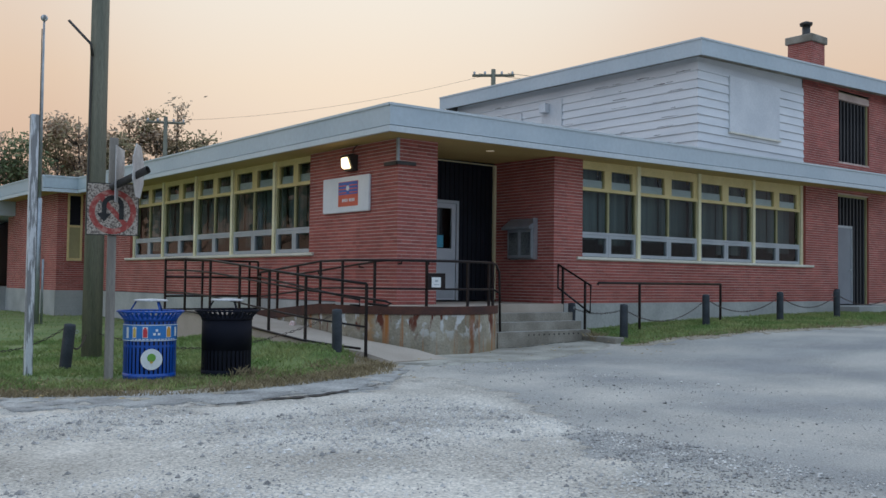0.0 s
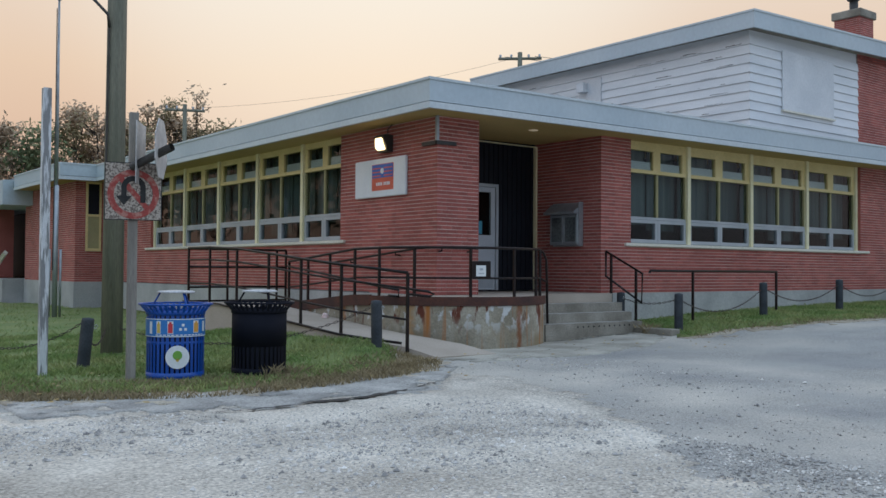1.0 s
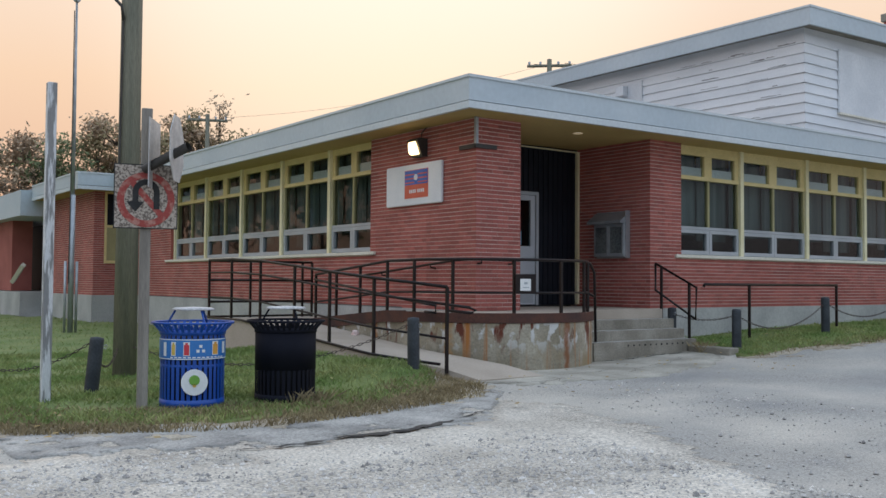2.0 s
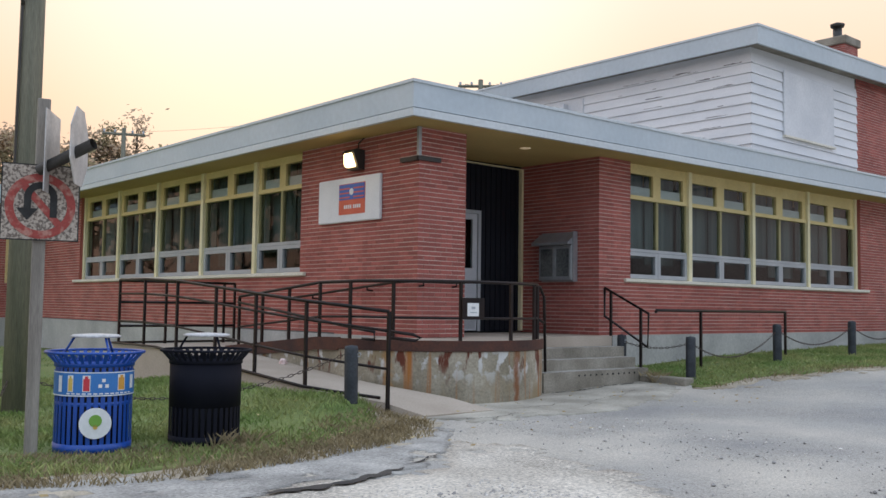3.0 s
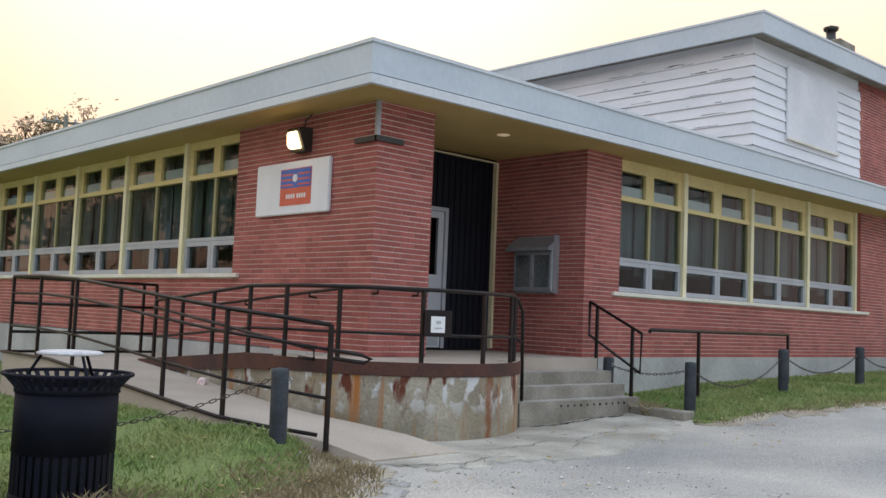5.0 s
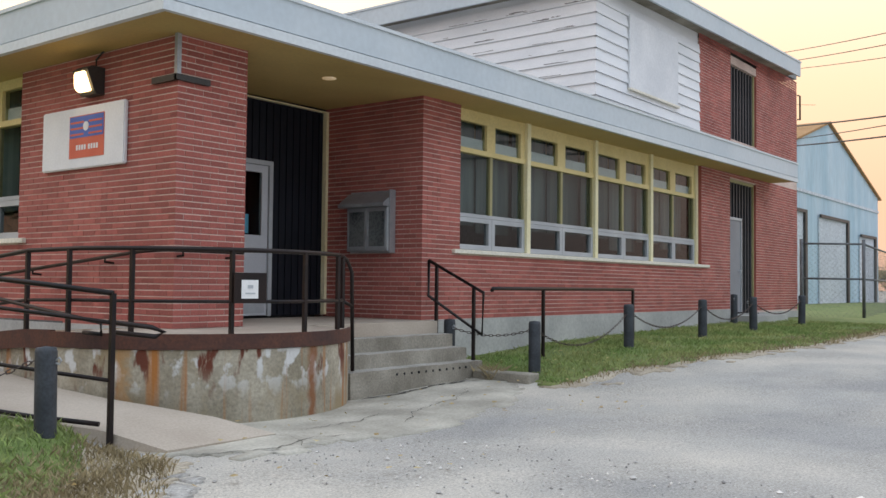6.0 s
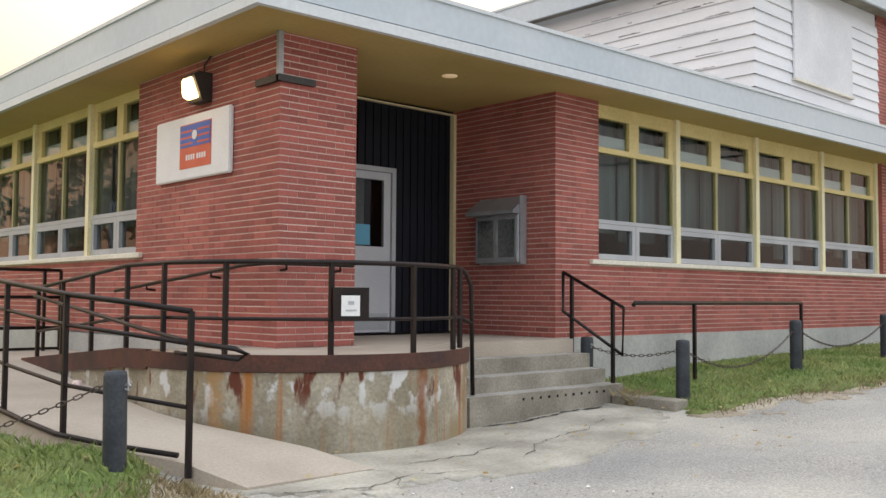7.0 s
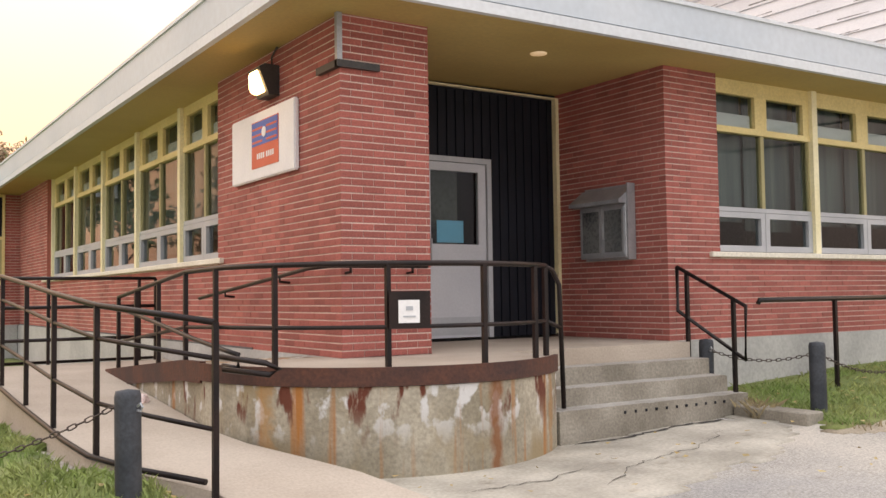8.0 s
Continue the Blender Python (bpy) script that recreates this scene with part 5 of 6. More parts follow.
def chain(p, q, sag):
    """Links along a hanging line between two eyes, joined into one mesh."""
    p, q = Vector(p), Vector(q)
    n = max(6, int((q - p).length * 1.04 / 0.055))
    out = bmesh.new()
    pts = [p.lerp(q, i / n) - Vector((0, 0, sag * 4 * (i / n) * (1 - i / n))) for i in range(n + 1)]
    for i in range(n):
        d = (pts[i + 1] - pts[i])
        m = Matrix.Translation((pts[i] + pts[i + 1]) / 2) @ d.to_track_quat("X", "Z").to_matrix().to_4x4() @ Matrix.Rotation(radians(90 * (i % 2)), 4, "X")
        k = len(out.verts)
        out.from_mesh(link_me)
        out.verts.ensure_lookup_table()
        for v in out.verts[k:]:
            v.co = m @ v.co
    tagged(part("chain", out, CHAIN), "rusty sagging chain strung between the bollards", "chain", "bollard chains")


def top(i):
    x, y = SPOTS[i]
    return (x, y, ground_z(x, y) + 0.58)


for i, j, sag in ((6, 0, 0.10), (0, 1, 0.33), (1, 2, 0.30), (2, 3, 0.28), (3, 4, 0.26), (8, 9, 0.35)):
    chain(top(i), top(j), sag)
chain(top(8), (4.34, 14.13, 0.45), 0.25)
chain((4.51, 14.05, 0.45), top(7), 0.35)

# ---- barn, fence, far poles and wires to the east and north ----
BARNBLUE = mat("faded_light_blue_sheet", (0.34, 0.50, 0.58), (0.50, 0.62, 0.68), 0.25, 3, 0.7, 0.05, stretch=(3, 3, 0.5), amount=0.1)
BARNDOOR = mat("pale_barn_door", (0.50, 0.54, 0.58), (0.58, 0.62, 0.65), 0.6, 10, 0.7, 0.0)
BARNROOF = mat("orange_brown_roof", (0.33, 0.17, 0.06), (0.40, 0.22, 0.09), 0.6, 10, 0.85, 0.1)
barn = empty("barn", "faded light blue gabled metal warehouse beyond the fence", "building")
BY, BX0, BXM, BX1, BZ0, BZ1, BZ2 = 19.2, 43.4, 54.2, 65.0, -0.5, 6.9, 9.95
bm = bmesh.new()
out = [(BX0, BZ0), (BX1, BZ0), (BX1, BZ1), (BXM, BZ2), (BX0, BZ1)]
f0, f1 = [bm.verts.new((x, BY, z)) for x, z in out], [bm.verts.new((x, BY + 24, z)) for x, z in out]
bm.faces.new(f0)
bm.faces.new(f1[::-1])
bm.faces.new((f0[0], f0[4], f1[4], f1[0]))
bm.faces.new((f0[2], f0[1], f1[1], f1[2]))
part("wall", bm, BARNBLUE, barn)
bm = bmesh.new()
for xa, za, xb, zb in ((BX0 - 0.3, BZ1 - 0.1, BXM, BZ2 + 0.02), (BXM, BZ2 + 0.02, BX1 + 0.3, BZ1 - 0.1)):
    v = [bm.verts.new(p) for p in ((xa, BY - 0.15, za), (xb, BY - 0.15, zb), (xb, BY + 24.2, zb), (xa, BY + 24.2, za))]
    w = [bm.verts.new((p.co.x, p.co.y, p.co.z + 0.1)) for p in v]
    bm.faces.new(v)
    bm.faces.new(w[::-1])
    for i in range(4):
        bm.faces.new((v[i], v[(i + 1) % 4], w[(i + 1) % 4], w[i]))
bmesh.ops.recalc_face_normals(bm, faces=bm.faces)
part("roof", bm, BARNROOF, barn)
for x0, x1, z1 in ((52.3, 57.3, 4.95), (60.3, 63.5, 4.35), (45.6, 49.6, 5.0)):
    d = part("door", boxes((x0, BY - 0.08, 0.4, x1, BY - 0.02, z1)), BARNDOOR, barn)
    part("door_frame", boxes((x1, BY - 0.2, 0.4, x1 + 0.35, BY - 0.09, z1 + 0.15), (x0, BY - 0.2, z1, x1, BY - 0.09, z1 + 0.15)), DARKPAINT, d)
part("cross_band", boxes((BX0, BY - 0.06, 6.0, BX1, BY - 0.02, 6.15)), BARNDOOR, barn)

FENCE = mat("dull_fence_pipe", (0.09, 0.095, 0.10), (0.15, 0.155, 0.16), 5, 50, 0.6, 0.05, metal=0.3)
fence = empty("chain_link_fence", "galvanised pipe and wire fence beyond the building", "fence")
FP = [(29.3, 13.2), (30.06, 11.82), (39.0, 13.0), (48.4, 13.9), (60.0, 15.0)]
for x, y in FP:
    z = ground_z(x, y)
    bm = bmesh.new()
    tube(bm, [(x, y, z - 0.1), (x, y, z + 2.1)], 0.045, 8)
    part("post", bm, FENCE, fence)
for h in (1.98, 1.05):
    for p, q in zip(FP, FP[1:]):
        bm = bmesh.new()
        tube(bm, [(*p, ground_z(*p) + h), (*q, ground_z(*q) + h)], 0.03, 6)
        part("rail", bm, FENCE, fence)
bm = bmesh.new()
for p, q in zip(FP[:3], FP[1:4]):
    p, q = Vector((*p, ground_z(*p))), Vector((*q, ground_z(*q)))
    n = int((q - p).length / 0.14)
    for s in (1, -1):
        for i in range(-14, n + 1):
            a0, a1 = max(0, i), min(n, i + 14)
            if a1 - a0 < 1:
                continue
            z0, z1 = (a0 - i) / 14 * 1.95, (a1 - i) / 14 * 1.95
            if s < 0:
                z0, z1 = 1.95 - z0, 1.95 - z1
            A, B = p.lerp(q, a0 / n) + Vector((0, 0, z0)), p.lerp(q, a1 / n) + Vector((0, 0, z1))
            tube(bm, [A, B], 0.0015, 3, caps=False)
part("wire_mesh", bm, FENCE, fence, "thin woven fence wire")

WIRE = mat("black_cable", (0.015, 0.015, 0.018), (0.02, 0.02, 0.022), 2, 20, 0.7, 0.0)


def cable(p, q, sag, r):
    p, q = Vector(p), Vector(q)
    bm = bmesh.new()
    tube(bm, [p.lerp(q, i / 14) - Vector((0, 0, sag * 4 * (i / 14) * (1 - i / 14))) for i in range(15)], r, 5)
    tagged(part("overhead_cable", bm, WIRE), "thin dark overhead cable against the sky", "cable", "overhead cables")


def along(p, q, s0, s1):
    p, q = Vector(p), Vector(q)
    return p.lerp(q, s0), p.lerp(q, s1)


for p, q, r in (((47.2, 18.8, 9.0), (33.8, 10.6, 6.8), 0.030), ((47.2, 18.8, 8.4), (33.8, 10.6, 6.6), 0.018), ((47.2, 18.8, 8.1), (33.8, 10.6, 6.2), 0.030)):
    a, c = along(p, q, -0.8, 1.7)
    cable(a, c, 0.25, r)
for p, q, r in (((61.5, 23.5, 16.2), (43.7, 12.0, 12.1), 0.022), ((61.5, 23.5, 15.6), (43.7, 12.0, 11.6), 0.022), ((61.5, 23.5, 15.1), (43.7, 12.0, 11.0), 0.018)):
    a, c = along(p, q, -0.8, 1.8)
    cable(a, c, 0.4, r)


def far_pole(x, y, h, arm):
    t = empty("far_utility_pole", "distant wooden utility pole with a crossarm", "utility pole", "far utility poles")
    bm = bmesh.new()
    tube(bm, [(x, y, -0.2), (x, y, h)], 0.16, 8, r_end=0.11)
    part("shaft", bm, POLEWOOD, t)
    ax, ay = arm
    bm = bmesh.new()
    tube(bm, [(x - ax, y - ay, h - 0.3), (x + ax, y + ay, h - 0.3)], 0.07, 4)
    part("crossarm", bm, POLEWOOD, t)
    for s in (-0.9, -0.4, 0.4, 0.9):
        bm = bmesh.new()
        lathe(bm, [(0.05, h - 0.24), (0.06, h - 0.12), (0.0, h - 0.08)], 8, x + ax * s, y + ay * s)
        part("insulator", bm, GALV, t)


far_pole(30.0, 33.9, 11.6, (0.75, -0.7))
far_pole(18.8, 46.8, 9.6, (0.9, -0.4))
cable((30.0, 33.9, 11.4), (18.8, 46.8, 9.4), 0.5, 0.006)
cable((30.5, 33.4, 11.4), (62, 22, 12.5), 0.6, 0.012)
cable((29.5, 34.4, 11.4), (62, 24, 12.9), 0.6, 0.012)

# ---- trees ----
BARK = mat("grey_brown_bark", (0.07, 0.055, 0.045), (0.12, 0.095, 0.075), 3, 20, 0.9, 0.3)
LEAF_A = mat("autumn_olive_leaf", (0.22, 0.18, 0.085), (0.34, 0.26, 0.13), 0.6, 6, 0.8, 0.0, vary="island", amount=0.2)
LEAF_B = mat("autumn_brown_leaf", (0.36, 0.25, 0.16), (0.48, 0.35, 0.22), 0.6, 6, 0.8, 0.0, vary="island", amount=0.2)
LEAF_C = mat("dark_green_leaf", (0.09, 0.12, 0.045), (0.16, 0.18, 0.075), 0.6, 6, 0.8, 0.0, vary="island", amount=0.2)


def tree(x, y, h, spread, leaf, count, seed):
    rr = random.Random(seed)
    # the added trees out of view to the west carry larger leaves
    size = 0.28 if x < 8 else 0.15
    z0 = -0.1
    t = empty("tree", {LEAF_A: "thin olive autumn tree behind the building", LEAF_B: "sparse brown autumn tree behind the building", LEAF_C: "dense dark green tree behind the building"}[leaf], "tree", "trees behind")
    bm = bmesh.new()
    lean = Vector((rr.uniform(-0.04, 0.04), rr.uniform(-0.04, 0.04), 1))
    trunk = [Vector((x, y, z0)) + lean * (h * 0.95 * i / 6) + Vector((rr.uniform(-0.1, 0.1), rr.uniform(-0.1, 0.1), 0)) for i in range(7)]
    tube(bm, trunk, h * 0.016, 7, r_end=0.02)
    tips = [trunk[-1]]
    for k in range(15):
        s = rr.uniform(0.3, 0.95)
        p = trunk[int(s * 6)]
        a = rr.uniform(0, math.tau)
        L = spread * (1.15 - s * 0.6) * rr.uniform(0.6, 1.1)
        d = Vector((math.cos(a), math.sin(a), rr.uniform(0.5, 1.3))).normalized()
        q1, q2 = p + d * L * 0.5, p + d * L + Vector((0, 0, L * 0.12))
        tube(bm, [p, q1, q2], h * 0.006, 4, r_end=0.012, caps=False)
        tips += [q1, q2]
        for j in range(3):
            e2 = q1.lerp(q2, rr.uniform(0, 1))
            g = e2 + Vector((rr.uniform(-1, 1), rr.uniform(-1, 1), rr.uniform(0.1, 1.2))) * L * 0.35
            tube(bm, [e2, g], 0.02, 3, r_end=0.008, caps=False)
            tips.append(g)
    part("trunk", bm, BARK, t)
    verts, faces = [], []
    clumps = [(rr.choice(tips), rr.uniform(0.45, 1.0)) for _ in range(44)]
    for k in range(count):
        c, rad = rr.choice(clumps)
        o = Vector((rr.gauss(0, 0.5), rr.gauss(0, 0.5), rr.gauss(0, 0.42))) * rad * spread * 0.3
        c = c + o
        u = Vector((rr.gauss(0, 1), rr.gauss(0, 1), rr.gauss(0, 1))).normalized()
        w = u.orthogonal().normalized()
        s = size * rr.uniform(0.6, 1.3)
        i = len(verts)
        verts += [tuple(c - u * s), tuple(c + w * s * 0.5), tuple(c + u * s), tuple(c - w * s * 0.5)]
        faces.append((i, i + 1, i + 2, i + 3))
    me = bpy.data.meshes.new("crown")
    me.from_pydata(verts, [], faces)
    me.materials.append(leaf)
    ob = new("crown", me)
    ob.parent = t


for x, y, h, sp, lf, n, sd in ((15.2, 58.5, 9.0, 4.0, LEAF_C, 3600, 1), (12.6, 59.3, 9.6, 4.0, LEAF_B, 3600, 11), (16.6, 58.2, 10.4, 3.4, LEAF_A, 3600, 2), (18.0, 57.7, 11.6, 3.4, LEAF_B, 3400, 3), (19.2, 57.0, 9.6, 3.4, LEAF_A, 4200, 4),
                                (20.6, 57.0, 11.4, 3.2, LEAF_B, 2800, 5), (22.0, 56.4, 12.0, 3.2, LEAF_A, 2800, 6), (23.3, 55.8, 12.6, 3.0, LEAF_B, 2600, 7), (24.6, 55.3, 10.8, 2.8, LEAF_A, 2200, 8), (10.0, 60.0, 9.2, 3.6, LEAF_C, 2800, 9), (17.4, 60.0, 8.4, 3.4, LEAF_C, 3000, 10), (21.4, 58.5, 8.8, 3.2, LEAF_C, 2200, 16),
                                # out-of-view trees added westward so the west windows reflect a dark row
                                (5.0, 59.0, 10.0, 4.2, LEAF_A, 2200, 21), (-1.0, 61.0, 11.0, 4.6, LEAF_C, 2200, 22), (-8.0, 60.0, 10.0, 4.6, LEAF_B, 2000, 23), (-15.0, 62.0, 12.0, 5.0, LEAF_C, 2200, 24), (-22.0, 60.0, 10.5, 5.0, LEAF_A, 2200, 25), (-29.0, 61.0, 11.5, 5.0, LEAF_C, 2200, 26), (-37.0, 59.0, 11.0, 5.4, LEAF_A, 2200, 27), (-45.0, 58.0, 12.0, 5.6, LEAF_C, 2200, 28),
                                (92.3, 24.3, 2.8, 2.2, LEAF_A, 900, 12), (96.2, 21.2, 2.4, 2.4, LEAF_B, 900, 13), (94.0, 27.0, 3.2, 2.6, LEAF_B, 1000, 14), (104.0, 19.5, 2.6, 3.0, LEAF_B, 900, 15)):
    tree(x, y, h, sp, lf, n, sd)

# ---- lawns, verge, paving ----
GRASS = mat("mown_grass", (0.115, 0.17, 0.042), (0.19, 0.215, 0.07), 1.2, 30, 0.9, 0.4, amount=0.3)
BLADE = mat("grass_blade", (0.165, 0.255, 0.065), (0.32, 0.335, 0.125), 1.4, 10, 0.8, 0.0, vary="island", amount=0.2)
DRY = mat("dry_grass_blade", (0.22, 0.17, 0.09), (0.34, 0.27, 0.15), 2, 10, 0.85, 0.0, vary="island", amount=0.2)
DIRT = mat("dry_dirt", (0.36, 0.295, 0.215), (0.48, 0.415, 0.32), 1.5, 40, 0.95, 0.5, amount=0.25)
PAVING = mat("pale_broken_concrete", (0.31, 0.285, 0.235), (0.50, 0.465, 0.39), 1.7, 35, 0.92, 0.35, amount=0.15)
TAR = mat("old_asphalt", (0.30, 0.285, 0.26), (0.52, 0.495, 0.45), 2.0, 40, 0.92, 0.45, amount=0.25)


def inside(poly, x, y):
    hit = False
    for (x0, y0), (x1, y1) in zip(poly, poly[1:] + poly[:1]):
        if (y0 > y) != (y1 > y) and x < (x1 - x0) * (y - y0) / (y1 - y0) + x0:
            hit = not hit
    return hit


def sheet(name, poly, step, lift, material, label, category, rag=0.2, bulge=0.0):
    """A ragged-edged sheet of ground cover that follows the ground, with a skirt at its rim."""
    xs, ys = [p[0] for p in poly], [p[1] for p in poly]
    nx, ny = int((max(xs) - min(xs)) / step) + 1, int((max(ys) - min(ys)) / step) + 1
    bm, cache = bmesh.new(), {}

    def vert(i, j):
        if (i, j) not in cache:
            x, y = min(xs) + i * step, min(ys) + j * step
            x += noise.noise(Vector((x * 2.3, y * 2.3, 1))) * step * 0.6
            y += noise.noise(Vector((x * 2.3, y * 2.3, 7))) * step * 0.6
            cache[i, j] = bm.verts.new((x, y, ground_z(x, y) + lift + bulge * noise.noise(Vector((x * 0.9, y * 0.9, 3)))))
        return cache[i, j]

    for i in range(nx):
        for j in range(ny):
            x, y = min(xs) + (i + 0.5) * step, min(ys) + (j + 0.5) * step
            k = rag * noise.noise(Vector((x * 1.7, y * 1.7, 5))) + rag * 0.9 * noise.noise(Vector((x * 6, y * 6, 9)))
            if inside(poly, x + k, y + k):
                bm.faces.new((vert(i, j), vert(i + 1, j), vert(i + 1, j + 1), vert(i, j + 1))).smooth = True
    rim = [e for e in bm.edges if len(e.link_faces) == 1]
    new_geo = bmesh.ops.extrude_edge_only(bm, edges=rim)["geom"]
    for v in new_geo:
        if isinstance(v, bmesh.types.BMVert):
            v.co.z -= lift + abs(bulge) + 0.02
    ob = part(name, bm, material)
    return tagged(ob, label, category, kind="structure")


LAWN_W = [(-9, 16.5), (0, 12.4), (2.5, 10.95), (4.0, 10.25), (5.3, 10.38), (6.75, 10.85), (7.2, 11.35), (7.55, 11.85), (7.3, 12.3), (7.05, 12.8), (7.0, 13.6), (6.98, 18.3), (9.2, 18.3), (9.2, 28.9), (8.4, 28.9), (8.4, 34), (7.5, 34), (7.5, 45), (-9, 45)]
LAWN_E = [(13.25, 12.3), (13.3, 11.75), (13.0, 11.2), (16.0, 10.45), (19.4, 9.95), (26, 10.1), (34, 10.8), (48, 12.0), (60, 13.0), (60, 19.0), (28.9, 19.0), (28.9, 13.2), (13.25, 13.2)]
VERGE_W = [(-9, 15.8), (0, 11.9), (2.3, 10.5), (3.9, 9.72), (5.4, 9.8), (7.1, 10.2), (7.75, 11.0), (7.9, 11.7), (7.5, 12.0), (5, 12), (0, 14), (-9, 18)]
VERGE_E = [(12.9, 11.3), (12.95, 10.95), (16.0, 10.15), (19.4, 9.65), (26, 9.75), (34, 10.45), (48, 11.6), (48, 12.8), (34, 11.6), (20, 10.8), (14, 11.5)]
GRAVELDIRT = mat("sandy_gravel", (0.47, 0.42, 0.35), (0.68, 0.62, 0.53), 0.9, 40, 0.95, 0.8, amount=0.36)
aggregate(GRAVELDIRT, 42, 0.28, 0.04)
aggregate(TAR, 50, 0.2, 0.03)
aggregate(DIRT, 60, 0.15)
sheet("gravel_patch", [(-7, 2.5), (2, 1.2), (4.6, 4.0), (6.4, 6.8), (7.6, 9.4), (7.4, 10.3), (6.6, 9.5), (5.2, 9.0), (3.4, 9.05), (2.0, 10.0), (-9, 15.6)], 0.16, 0.006, GRAVELDIRT, "sandy gravel worn over the asphalt", "gravel", 1.0)
sheet("verge", VERGE_W, 0.09, 0.012, DIRT, "dry dirt verge along the lawn edge", "dirt", 0.3)
sheet("verge", VERGE_E, 0.09, 0.012, DIRT, "dry dirt verge along the lawn edge", "dirt", 0.3)
sheet("lawn", LAWN_W, 0.2, 0.03, GRASS, "patchy green lawn in front of the ramp", "lawn", 0.45, 0.012)
sheet("lawn", LAWN_E, 0.14, 0.03, GRASS, "strip of green lawn along the brick wall", "lawn", 0.25, 0.012)
sheet("pavement", [(7.75, 11.9), (7.85, 11.3), (8.6, 10.75), (10.2, 10.6), (11.8, 11.0), (12.9, 11.45), (13.1, 12.3), (10.9, 12.5), (8.0, 12.8)], 0.12, 0.014, PAVING, "pale broken concrete apron before the steps", "pavement", 0.25)
sheet("pavement", [(2.2, 9.9), (3.4, 9.05), (5.2, 9.0), (6.5, 9.5), (7.6, 10.6), (7.0, 10.5), (5.4, 10.0), (3.9, 9.95), (2.4, 10.7)], 0.07, 0.013, TAR, "broken asphalt edge strip", "pavement", 0.55)


CRACK = mat("dark_soil_crack", (0.035, 0.032, 0.03), (0.07, 0.06, 0.05), 6, 40, 0.95, 0.2)


def crack(pts, w, lift, seed):
    """A jagged open crack in the paving."""
    rr = random.Random(seed)
    line = []
    for (x0, y0), (x1, y1) in zip(pts, pts[1:]):
        n = max(2, int(math.hypot(x1 - x0, y1 - y0) / 0.07))
        for i in range(n):
            line.append((x0 + (x1 - x0) * i / n + rr.uniform(-0.03, 0.03), y0 + (y1 - y0) * i / n + rr.uniform(-0.03, 0.03)))
    bm, prev = bmesh.new(), None
    for i, (x, y) in enumerate(line):
        k = w * rr.uniform(0.15, 1.0) * min(1, i / 3, (len(line) - 1 - i) / 3 + 0.05)
        pair = [bm.verts.new((x, y + s * k, ground_z(x, y) + lift)) for s in (-0.5, 0.5)]
        if prev:
            bm.faces.new((prev[0], pair[0], pair[1], prev[1]))
        prev = pair
    tagged(part("pavement_crack", bm, CRACK), "jagged dark crack in the broken paving", "crack", kind="structure")


crack([(3.5, 8.98), (4.0, 8.92), (4.6, 8.98)], 0.07, 0.020, 1)
crack([(4.45, 9.02), (5.0, 8.96), (5.3, 9.02), (5.9, 9.2)], 0.15, 0.021, 2)
crack([(5.9, 9.24), (6.2, 9.38), (6.6, 9.55)], 0.05, 0.020, 8)
crack([(7.9, 11.25), (8.5, 10.95), (9.1, 11.05), (9.6, 10.85)], 0.016, 0.019, 3)
crack([(8.7, 10.75), (9.0, 11.2), (8.8, 11.7)], 0.013, 0.019, 4)
crack([(10.1, 10.95), (10.8, 11.4), (11.6, 11.5), (12.4, 11.9)], 0.012, 0.019, 5)
crack([(10.9, 12.3), (11.4, 12.2), (12.2, 12.27), (12.9, 12.2)], 0.06, 0.02, 6)
crack([(9.2, 11.4), (9.9, 11.35), (10.5, 11.55)], 0.016, 0.019, 7)


def blades(name, polys, count, seed, material, h0, h1, label, edge=None, width=0.006):
    """Many single grass blades in one mesh."""
    rr = random.Random(seed)
    verts, faces = [], []
    for poly, n in zip(polys, count):
        xs, ys = [p[0] for p in poly], [p[1] for p in poly]
        made = tries = 0
        while made < n and tries < n * 30:
            tries += 1
            x, y = rr.uniform(min(xs), max(xs)), rr.uniform(min(ys), max(ys))
            if not inside(poly, x, y) or noise.noise(Vector((x * 1.1, y * 1.1, seed))) + rr.uniform(-0.4, 0.6) < 0:
                continue
            made += 1
            h, a = rr.uniform(h0, h1), rr.uniform(0, math.tau)
            dx, dy = math.cos(a) * width, math.sin(a) * width
            lx, ly = rr.gauss(0, 0.5) * h, rr.gauss(0, 0.5) * h
            z = ground_z(x, y) + 0.015
            i = len(verts)
            verts += [(x - dx, y - dy, z), (x + dx, y + dy, z), (x + lx * 0.4 + dx * 0.7, y + ly * 0.4 + dy * 0.7, z + h * 0.6), (x + lx, y + ly, z + h)]
            faces += [(i, i + 1, i + 2), (i, i + 2, i + 3)]
    me = bpy.data.meshes.new(name)
    me.from_pydata(verts, [], faces)
    me.materials.append(material)
    tagged(new(name, me), label, "grass", kind="stuff")


